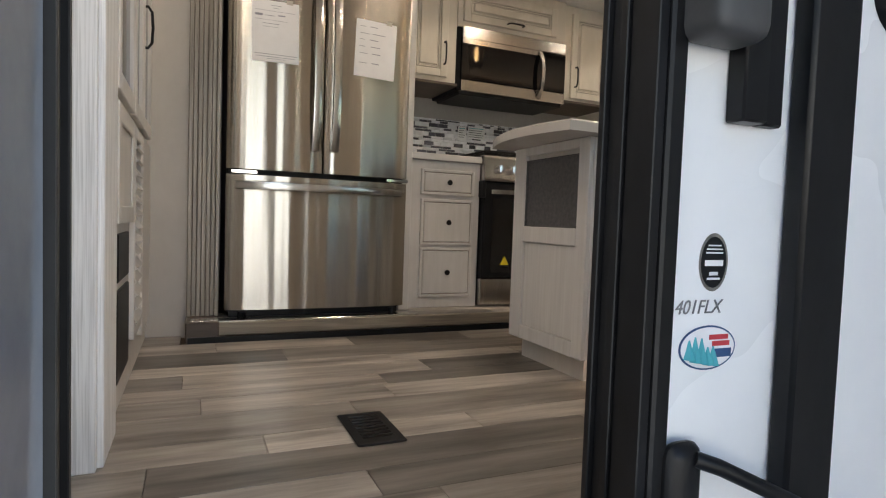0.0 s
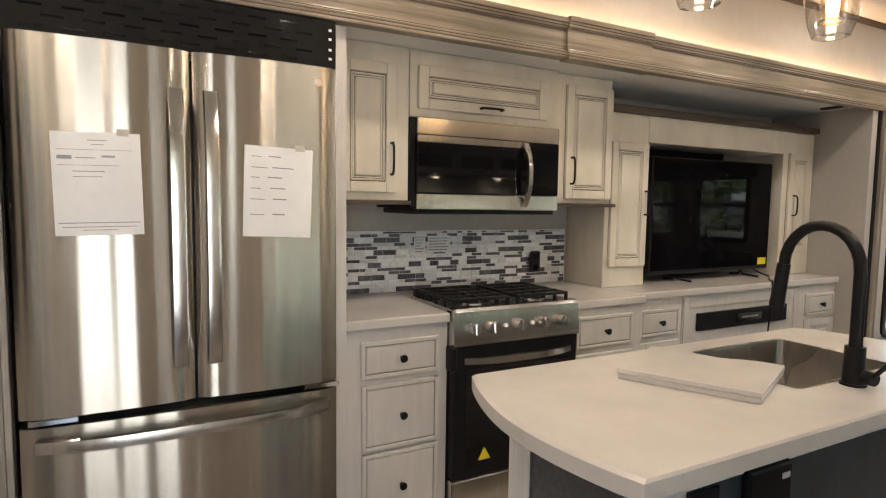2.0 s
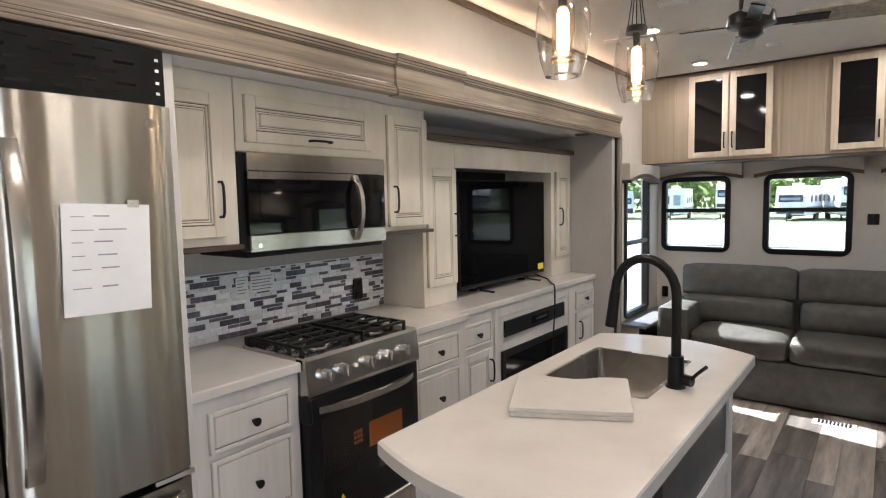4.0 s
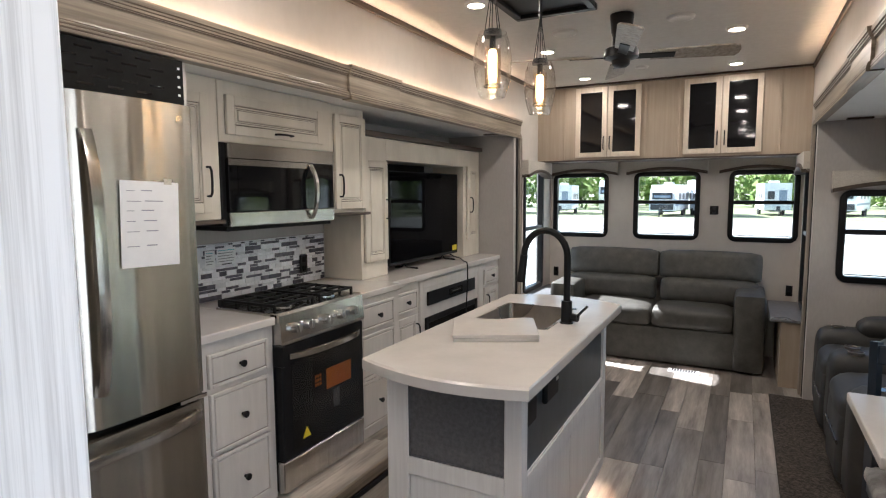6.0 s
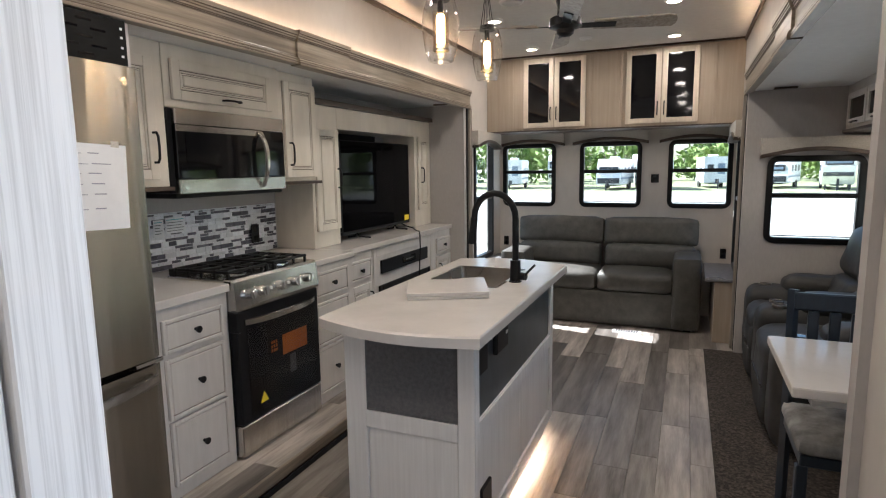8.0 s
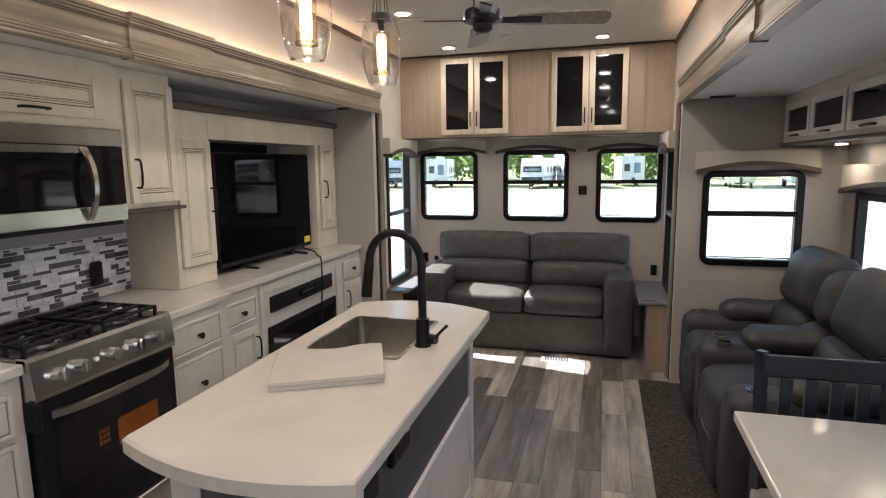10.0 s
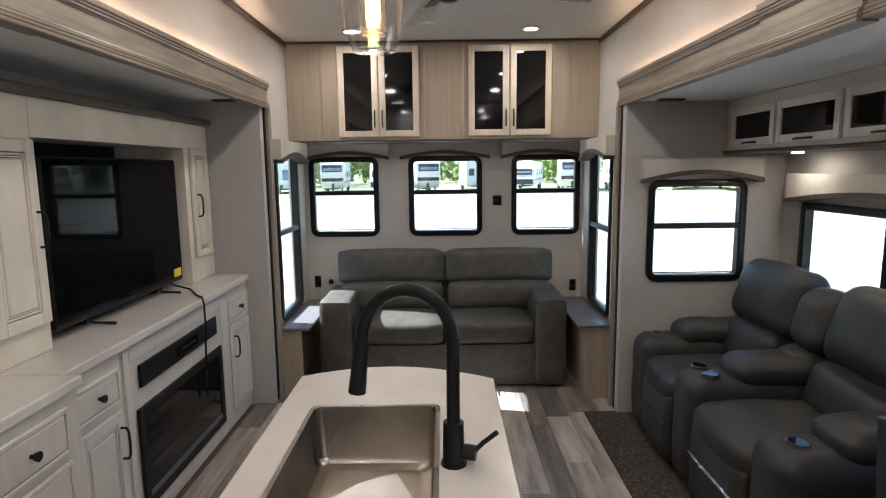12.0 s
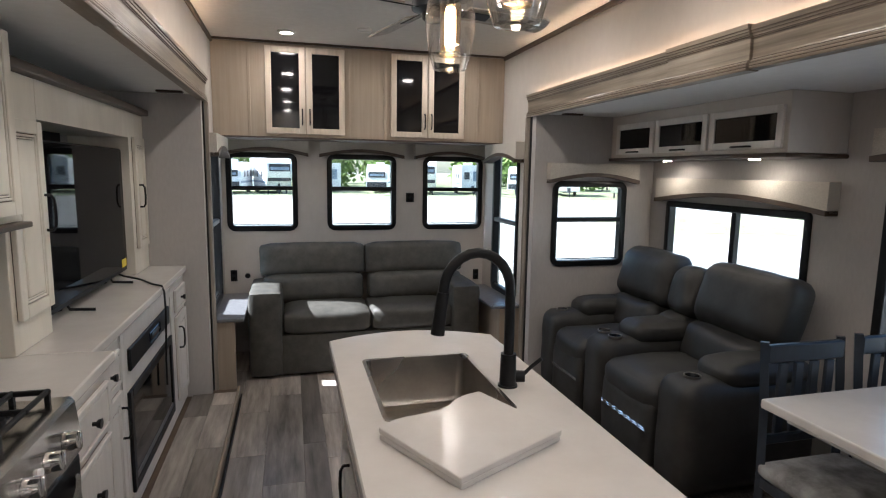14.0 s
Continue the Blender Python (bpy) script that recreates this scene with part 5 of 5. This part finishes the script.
sf = thing("sofa", (0, 4.0, 0), "two-seat charcoal grey upholstered sofa", "sofa")
soft("base", sf, LEATH2, -.74, .72, 3.66, 4.32, .015, .34, .02)
soft("arm", sf, LEATH2, -.955, -.70, 3.63, 4.30, .015, .685, .035, (.004, .008, .01), jig=.004)
soft("arm", sf, LEATH2, .66, .905, 3.63, 4.30, .015, .685, .035, (.004, .008, .01), jig=.004)
for a, b in ((-.70, -.013), (-.009, .664)):
    soft("seat_cushion", sf, LEATH2, a, b, 3.645, 4.16, .335, .52, .05, (.0, .015, .02), jig=.005)
R = Matrix.Translation((0, 4.1, .5)) @ Matrix.Rotation(radians(-9), 4, 'X') @ Matrix.Translation((0, -4.1, -.5))
for a, b in ((-.885, -.008), (-.006, .875)):
    bc = soft("back_cushion", sf, LEATH2, a, b, 4.03, 4.22, .725, 1.0, .05, (.0, .012, .01), m=R, jig=.006)
    soft("lower_roll", sf, LEATH2, a + .02, b - .02, 4.0, 4.2, .50, .74, .06, (.0, .018, .01), m=R, jig=.006)
for x in (-.85, .8):
    bm = B()
    bx(bm, x - .03, x + .03, 3.7, 3.76, 0, .018)
    part("foot", bm, BLACK, sf)

for s, x0, x1, xa, xb in ((-1, XL + .002, -.965, XL + .002, -1.03), (1, .925, XR - .002, 1.0, XR - .002)):
    t = thing("end_table", ((x0 + x1) / 2, 3.85, 0), "grey stone-topped corner end table on a wood panel", "end table", "sofa end tables")
    bm = B()
    bx(bm, x0, x1, 3.40, 4.30, .53, .553, .006, 2)
    part("top", bm, LAMIN, t, "grey stone-look top")
    bm = B()
    bx(bm, xa, xb, 3.43, 3.45, .002, .529)
    part("front_panel", bm, NATW, t, "light wood panel")
    bm = B()
    bx(bm, xa, xa + .018, 3.45, 4.28, .002, .529)
    part("side_panel", bm, NATW, t)

t = thing("floor_register", (.295, 3.50, 0), "white metal floor register", "register")
bm = B()
bx(bm, .17, .42, 3.45, 3.56, .001, .006, .002)
part("plate", bm, WPLAS, t)
for k in range(9):
    bm = B()
    bx(bm, .197 + .0225 * k, .2125 + .0225 * k, 3.468, 3.545, .0062, .0075)
    part("slot", bm, BLACK, t)
t = thing("floor_register", (.28, -.88, 0), "black metal floor register", "register")
bm = B()
bx(bm, .155, .40, -.95, -.812, .001, .007, .003)
part("plate", bm, BLACK, t)
for k in range(8):
    bm = B()
    bx(bm, .185 + .023 * k, .197 + .023 * k, -.925, -.838, .0072, .0082)
    part("slot", bm, BLKGL, t)

# ---- theatre recliner ----
rc = thing("recliner_loveseat", (1.7, 2.28, 0), "charcoal leatherette double recliner with centre console", "recliner")
RXF = 1.19
for y0, y1, nm in ((1.39, 1.66, "arm"), (2.84, 3.08, "arm"), (2.16, 2.42, "console")):
    soft(nm, rc, LEATH, RXF + .005, 2.02, y0, y1, .03, .615, .075, (.008, .005, .008), cuts=11, jig=.007)
    soft("arm_pad", rc, LEATH, RXF + .24, 1.95, y0 + .004, y1 - .004, .565, .70, .062, (.012, .006, .012), cuts=9, jig=.009)
    for yc in ((y0 + y1) / 2 - .005,) if nm == "arm" else (y0 + .075, y1 - .06):
        bm = B()
        lathe(bm, RXF + .125, yc, [(.042, .618), (.043, .630), (.039, .631), (.037, .624), (.035, .60), (.001, .598)], 22)
        part("cup_holder", bm, SINKS, rc, "steel-rimmed cup holder", True)
        bm = B()
        cyl(bm, (RXF + .125, yc, .6265), (RXF + .125, yc, .6285), .035, n=20)
        part("cup_well", bm, BLKGL, rc)
for y0, y1 in ((1.66, 2.16), (2.42, 2.84)):
    soft("seat", rc, LEATH, RXF - .004, 1.80, y0 - .012, y1 + .012, .34, .535, .085, (.012, 0, .02), cuts=11, jig=.009)
    soft("footrest", rc, LEATH, RXF - .008, RXF + .14, y0 + .004, y1 - .004, .05, .43, .04, (.008, 0, .006), cuts=9, jig=.008)
    for dz, dx in ((0, 0), (-.014, .004)):
        bm = B()
        tube(bm, [(RXF - .021 + dx + .003 * math.sin(2.3 * k), y0 + .01 + (y1 - y0 - .06) * k / 18, .287 + dz + .003 * math.sin(3.7 * k)) for k in range(19)], .0055, 6)
        part("chrome_bar", bm, CHROME, rc, "crinkled chrome trim strip", True)
R = Matrix.Translation((1.82, 0, .45)) @ Matrix.Rotation(radians(14), 4, 'Y') @ Matrix.Translation((-1.82, 0, -.45))
for y0, y1, zt in ((1.50, 2.17, 1.10), (2.45, 3.04, 1.09), (2.18, 2.44, 1.03)):
    wide = y1 - y0 > .4
    soft("headrest", rc, LEATH, 1.70, 1.93, y0, y1, .71, zt, .085, (.03 if wide else .012, .004, .012), cuts=11, m=R, jig=.013)
    soft("lumbar_cushion", rc, LEATH, 1.675, 1.90, y0 + .012, y1 - .012, .46, .73, .08, (.028, 0, .0), cuts=11, m=R, jig=.011)
bm = B()
bx(bm, 1.35, 2.0, 1.5, 3.0, .008, .1)
part("base", bm, BLACK, rc)

# ---- dinette ----
tb = thing("dinette_table", (1.6, .55, 0), "white-topped dinette table with dark legs", "table")
bm = B()
bx(bm, 1.085, 2.14, .24, .86, .755, .792, .006, 2)
part("tabletop", bm, QUARTZ, tb, "white top")
bm = B()
bx(bm, 1.15, 2.10, .30, .80, .715, .754, .003)
part("apron", bm, WPLAS, tb)
for x in (1.62, 2.06):
    bm = B()
    bx(bm, x - .03, x + .03, .52, .58, .03, .715, .004)
    part("leg", bm, NAVY, tb)
    bm = B()
    bx(bm, x - .035, x + .035, .34, .76, .008, .04, .006)
    part("foot", bm, NAVY, tb)


def dining_chair():
    """Built facing -y with its seat centre at the origin."""
    t = thing("dining_chair", (0, 0, 0), "navy painted dining chair with grey padded seat", "chair", "chairs at the dinette")
    soft("seat", t, CUSH, -.215, .215, -.22, .20, .43, .495, .03, (.0, .0, .012))
    bm = B()
    bx(bm, -.2, .2, -.2, .2, .385, .43, .004)
    part("seat_frame", bm, NAVY, t)
    for x in (-.19, .19):
        bm = B()
        bx(bm, x - .02, x + .02, -.2, -.16, .008, .385, .004)
        part("leg", bm, NAVY, t)
        bm = B()
        a = [(x, .19, .008), (x, .195, .45), (x, .205, .7), (x, .23, .975)]
        tube(bm, a, .022, 4)
        part("back_post", bm, NAVY, t)
    bm = B()
    bx(bm, -.19, .19, .205, .235, .89, .965, .006)
    part("top_rail", bm, NAVY, t)
    bm = B()
    bx(bm, -.19, .19, .19, .212, .56, .60, .004)
    part("lower_rail", bm, NAVY, t)
    for k in range(4):
        x = -.115 + .077 * k
        bm = B()
        bx(bm, x - .02, x + .02, .197, .215, .6, .89, .003)
        part("back_slat", bm, NAVY, t)
    return t


ch = dining_chair()
ch.location = (1.375, .735, 0)
copy_thing(ch, pose(1.87, .75, 0))

# ---- cabinet over the recliner ----
oc = thing("overhead_cabinet", (1.97, 2.35, 1.73), "white overhead cabinet with three dark glass doors", "cabinet")
bm = B()
bx(bm, 1.785, SRX - .002, 1.535, 3.178, 1.745, 2.053, .003)
part("body", bm, WALL, oc)
fr = ('-x', 1.785)
for u0, u1 in ((1.56, 2.085), (2.11, 2.605), (2.63, 3.085)):
    bm = B()
    ring(bm, fr, u0, u1, 1.768, 1.985, .04, .001, .02, .003)
    dd = part("door", bm, BASEP, oc)
    bm = B()
    fbx(bm, fr, u0 + .038, u1 - .038, 1.805, 1.948, .003, .010)
    part("glass", bm, BLKGL, dd, "dark glass")
    handle(dd, ('-x', 1.765), (u0 + u1) / 2, 1.782, .13, False, .02)
bm = B()
bx(bm, 1.765, SRX - .002, 1.522, 3.178, 1.722, 1.743, .004)
part("bottom_trim", bm, DKTRIM, oc, "dark lower trim")
for ly in (1.95, 2.75):
    bm = B()
    cyl(bm, (1.98, ly, 1.7165), (1.98, ly, 1.7218), .03, n=20)
    part("puck_light", bm, LEDW, oc, "lit puck light")

# ---- outdoors ----
GZ = -.95
bm = B()
bmesh.ops.create_grid(bm, x_segments=40, y_segments=40, size=600, matrix=Matrix.Translation((0, 0, GZ)))
struct("ground", bm, GRAVEL, "pale sunlit gravel lot", "ground")
bm = B()
rin, rout = 57, 300
q = [[bm.verts.new((r * math.cos(2 * math.pi * k / 72) * (1 + .05 * math.sin(5 * k)), r * math.sin(2 * math.pi * k / 72) * (1 + .05 * math.sin(3 * k)), GZ + .02)) for k in range(72)] for r in (rin, rout)]
for k in range(72):
    bm.faces.new((q[0][k], q[0][(k + 1) % 72], q[1][(k + 1) % 72], q[1][k]))
struct("grass_verge", bm, GRASS, "green grass round the lot", "grass")
bm = B()
rows = [[bm.verts.new((15 + 2.5 * k, y + (1.2 * math.sin(k * 1.7) + .6 * math.sin(k * 4.1)) * e, GZ + .012)) for k in range(16)] for y, e in ((18.5, 1), (29, .7))]
for k in range(15):
    bm.faces.new((rows[0][k], rows[0][k + 1], rows[1][k + 1], rows[1][k]))
struct("grass_strip", bm, DRYGR, "dry pale grass strip beside the gravel", "grass")


def trailer(kind, m):
    """A parked trailer; its nose points to -y, the middle of its nose stands on the origin."""
    L, W, H = {'a': (9.5, 2.5, 3.75), 'b': (8.0, 2.45, 3.2), 'c': (7.0, 2.4, 3.3)}[kind]
    lab = {'a': "tall white travel trailer with dark front cap", 'b': "white travel trailer with blue-grey front", 'c': "boxy white trailer with several windows"}[kind]
    t = thing("travel_trailer", (0, 0, 0), lab, "trailer", "parked trailers")
    bm = B()
    prof = {'a': [(1.0, .55), (.5, 1.2), (.1, 2.2), (.25, 3.1), (.9, H)], 'b': [(0, .6), (0, 1.3), (.25, 2.3), (.8, H)], 'c': [(0, .6), (0, H)]}[kind] + [(L, H), (L, .55)]
    a = [[bm.verts.new((x, y, z)) for y, z in prof] for x in (-W / 2, W / 2)]
    n = len(prof)
    for k in range(n):
        bm.faces.new((a[0][k], a[0][(k + 1) % n], a[1][(k + 1) % n], a[1][k]))
    bm.faces.new(a[0])
    bm.faces.new(a[1][::-1])
    part("body", bm, RVBODY, t)
    cap = []
    if kind == 'a':
        cap = [(-1.05, 1.05, .02, .12, 2.3, 3.05, RVDARK), (-.95, .95, .0, .1, 2.42, 2.75, RVBLUE), (-1.15, 1.15, .28, .5, 1.3, 1.65, RVDARK)]
    elif kind == 'b':
        cap = [(-1.1, 1.1, -.03, .0, .7, 1.25, RVDARK), (-.95, .95, .0, .3, 1.75, 2.4, RVDARK), (-.8, .8, -.02, .2, 1.9, 2.15, RVBLUE)]
    else:
        cap = [(-.9, -.3, -.03, 0, 1.7, 2.5, RVDARK), (.1, .8, -.03, 0, 1.5, 2.6, RVBLUE)]
    for x0, x1, y0, y1, z0, z1, mm in cap:
        bm = B()
        bx(bm, x0, x1, y0, y1, z0, z1, .03)
        part("front_window", bm, mm, t)
    for s in (-1, 1):
        for k in range(3):
            bm = B()
            y = L * (.25 + .25 * k)
            bx(bm, s * W / 2 - .03, s * W / 2 + .03, y, y + .9, 1.7, 2.35, .03)
            part("side_window", bm, RVDARK, t)
        bm = B()
        bx(bm, s * W / 2 - .02, s * W / 2 + .02, .8 if kind == 'a' else .2, L - .2, 1.1, 1.3)
        part("stripe", bm, RVBLUE, t)
        for y in (L * .6, L * .6 + .85):
            bm = B()
            cyl(bm, (s * (W / 2 - .2), y, .38), (s * (W / 2 + .02), y, .38), .38, n=18)
            part("wheel", bm, RUBBER, t)
    bm = B()
    bx(bm, -.5, .5, 1.5, L - .3, .4, .56)
    part("chassis", bm, RVDARK, t)
    bm = B()
    if kind == 'a':
        bx(bm, -.1, .1, .6, .8, .0, 1.2)
        bx(bm, -1, -.85, 1.3, 1.45, 0, .6)
        bx(bm, .85, 1, 1.3, 1.45, 0, .6)
    else:
        tube(bm, [(-.5, 1, .5), (0, -1.2, .5)], .06, 6)
        tube(bm, [(.5, 1, .5), (0, -1.2, .5)], .06, 6)
        bx(bm, -.05, .05, -1.2, -1.1, 0, .8)
        cyl(bm, (0, -.5, .55), (0, -.5, 1.0), .18, n=12)
    part("hitch", bm, RVDARK, t)
    bm = B()
    bx(bm, -.45, .45, L * .35, L * .35 + 1, H, H + .28, .08)
    part("roof_unit", bm, WPLAS, t)
    t.location = m.translation
    t.matrix_basis = m
    return t


kinds = {k: None for k in 'abc'}
rnd = random.Random(4)
spots = [(-34, 'b'), (-29.5, 'c'), (-25, 'a'), (-20.5, 'b'), (-16, 'c'), (-11.2, 'a'), (-6.4, 'b'), (-1.6, 'a'), (3.2, 'c'), (7.8, 'b'), (12.6, 'a'), (17.4, 'c'), (22, 'b'), (27, 'c'), (32, 'a'), (37, 'c'), (42, 'b'), (47, 'a'), (52, 'c'), (57, 'b'), (62, 'a'), (68, 'c'), (74, 'b'), (-40, 'a'), (-46, 'c'), (-52, 'b'), (-58, 'a')]
for a, k in spots:
    th = radians(a)
    r = 61 + rnd.uniform(-3, 5)
    m = Matrix.Translation((r * math.sin(th), r * math.cos(th), GZ)) @ Matrix.Rotation(-th + radians(rnd.uniform(-14, 14)), 4, 'Z')
    if kinds[k] is None:
        kinds[k] = trailer(k, m)
    else:
        copy_thing(kinds[k], m)

for x, y, a, k in ((15, -9, 0, 'a'), (19, -20, 20, 'c')):
    copy_thing(kinds[k], Matrix.Translation((x, y, GZ)) @ Matrix.Rotation(radians(a), 4, 'Z'))

# far woods: leaf clumps over thin trunks
rng = np.random.default_rng(7)
verts, faces = [], []
for i in range(150):
    th = radians(rng.uniform(-75, 110))
    r = rng.uniform(84, 112)
    bxx, byy = r * math.sin(th), r * math.cos(th)
    H = rng.uniform(5, 9.5)
    W = rng.uniform(2.2, 4.2)
    n = 330
    c = rng.normal(size=(n, 3))
    c /= np.linalg.norm(c, axis=1)[:, None]
    lob = 1 + .35 * np.sin(3 * c[:, :1] + i) * np.cos(4 * c[:, 1:2] + 2 * i)
    c = c * lob * rng.uniform(.45, 1, size=(n, 1)) * [W, W, H * .52] + [bxx, byy, GZ + H * .52]
    for p in c:
        a, b = rng.normal(size=3), rng.normal(size=3)
        a = a / np.linalg.norm(a) * rng.uniform(.25, .6)
        b = b / np.linalg.norm(b) * rng.uniform(.25, .6)
        k = len(verts)
        verts += [tuple(p - a), tuple(p + b), tuple(p + a), tuple(p - b)]
        faces.append((k, k + 1, k + 2, k + 3))
me = bpy.data.meshes.new("far_woods")
me.from_pydata(verts, [], faces)
me.materials.append(LEAF)
tagged(new("far_woods", me), "bright green spring tree line behind the lot", "trees", "", "stuff")
bm = B()
for i in range(120):
    th = radians(rng.uniform(-75, 110))
    r = rng.uniform(84, 100)
    x, y = r * math.sin(th), r * math.cos(th)
    cyl(bm, (x, y, GZ), (x + rng.uniform(-.5, .5), y, GZ + rng.uniform(3, 6)), .16, .05, 6)
tagged(part("far_trunks", bm, BARK), "grey trunks of the far tree line", "trees", "", "stuff")

# trees across the lot, facing the entry door
verts, faces = [], []
bm = B()
for i in range(26):
    x, y = rng.uniform(27, 44), -44 + 1.75 * i + rng.uniform(-1, 1)
    H, W = rng.uniform(6, 10), rng.uniform(2, 3.6)
    cyl(bm, (x, y, GZ), (x + rng.uniform(-.3, .3), y, GZ + H * .6), .2, .06, 6)
    c = rng.normal(size=(260, 3))
    c /= np.linalg.norm(c, axis=1)[:, None]
    lob = 1 + .35 * np.sin(3 * c[:, :1] + i) * np.cos(4 * c[:, 1:2] + 2 * i)
    c = c * lob * rng.uniform(.45, 1, size=(260, 1)) * [W, W, H * .45] + [x, y, GZ + H * .57]
    for p in c:
        a, b = rng.normal(size=3), rng.normal(size=3)
        a = a / np.linalg.norm(a) * rng.uniform(.25, .55)
        b = b / np.linalg.norm(b) * rng.uniform(.25, .55)
        k = len(verts)
        verts += [tuple(p - a), tuple(p + b), tuple(p + a), tuple(p - b)]
        faces.append((k, k + 1, k + 2, k + 3))
me = bpy.data.meshes.new("lot_trees")
me.from_pydata(verts, [], faces)
me.materials.append(LEAF)
tagged(new("lot_trees", me), "bright green trees across the lot from the entry", "trees", "", "stuff")
tagged(part("lot_trunks", bm, BARK), "grey trunks of the trees across the lot", "trees", "", "stuff")

# ---- pieces: planks and tiles ----
rp = random.Random(11)


def plank_mesh(w, l, h=.010):
    bm = B()
    bx(bm, -w / 2 + .0008, w / 2 - .0008, -l / 2 + .0008, l / 2 - .0008, -h, 0, .0012)
    me = bpy.data.meshes.new("plank")
    bm.to_mesh(me)
    bm.free()
    me.materials.append(PLANK)
    return me


def lay(parent, cols, y0, y1, z, cache={}):
    """Random-length planks in columns, each from x to x + w."""
    for x, w in cols:
        y = y0 - rp.uniform(0, 1.0)
        while y < y1:
            l = rp.choice((1.22, 1.22, .92, .92, .61))
            a, b = max(y, y0), min(y + l, y1)
            y += l
            if b - a < .05:
                continue
            key = (round(w, 3), round(b - a, 3))
            if key not in cache:
                cache[key] = plank_mesh(w, b - a)
            o = new("plank", cache[key])
            o.location = (x + w / 2, (a + b) / 2, z)
            o.parent = parent


cols, x = [], -.985
for w in (.195,) + (.215, .13, .17, .135, .155) * 2 + (.215,):
    cols.append((x, w))
    x += w
x_end = x
lay(floor, cols[:-1], -3.25, YF - .01, 0.0)
xl, wl = cols[-1]
lay(floor, [(xl, .93 - xl)], -.15, 3.2, 0.0)
for ya, yb in ((-3.25, -.15), (3.2, YF - .01)):
    lay(floor, [(xl, wl), (x_end, XR - .003 - x_end)], ya, yb, 0.0)
lay(floor, [(-1.185, .2)], -3.25, -1.4, 0.0)
lay(floor, [(-1.185, .2)], 3.3, YF - .01, 0.0)
lay(slide_floor, [(-1.152, .14), (-1.292, .14)], -1.34, 3.195, .09)

bs = thing("backsplash", (SLX, .53, .985), "grey and white glass mosaic backsplash", "backsplash", "", "structure")
bm = B()
bx(bm, SLX + .0005, SLX + .012, -.235, 1.297, .985, 1.292)
part("grout_bed", bm, GROUT, bs)
rt = random.Random(3)
tcache = {}


def tile(y, z, l, h, dark):
    key = (round(l, 4), h, dark)
    if key not in tcache:
        bm = B()
        bx(bm, 0, .005, 0, l - .003, 0, h - .003, .0008)
        me = bpy.data.meshes.new("tile")
        bm.to_mesh(me)
        bm.free()
        me.materials.append(TILE_D if dark else TILE_L)
        tcache[key] = me
    o = new("tile", tcache[key])
    o.location = (SLX + .011, y, z)
    o.parent = bs
    o.matrix_parent_inverse = Matrix.Translation(-BASE[bs.name])


z, row = .987, 0
while z < 1.285:
    h = (.028, .017, .017)[row % 3]
    h = min(h, 1.291 - z)
    y, darks = -.234 - rt.choice((0, .03, .06)), 0
    while y < 1.295:
        l = rt.choice((.05, .07, .07, .1)) if h > .02 else rt.choice((.03, .06, .06, .09))
        a, b = max(y, -.234), min(y + l, 1.296)
        y += l
        if b - a > .012:
            dark = darks < 2 and rt.random() < (.62 if h > .02 else .46)
            darks = darks + 1 if dark else 0
            tile(a, z, b - a, h, dark)
    z += h
    row += 1
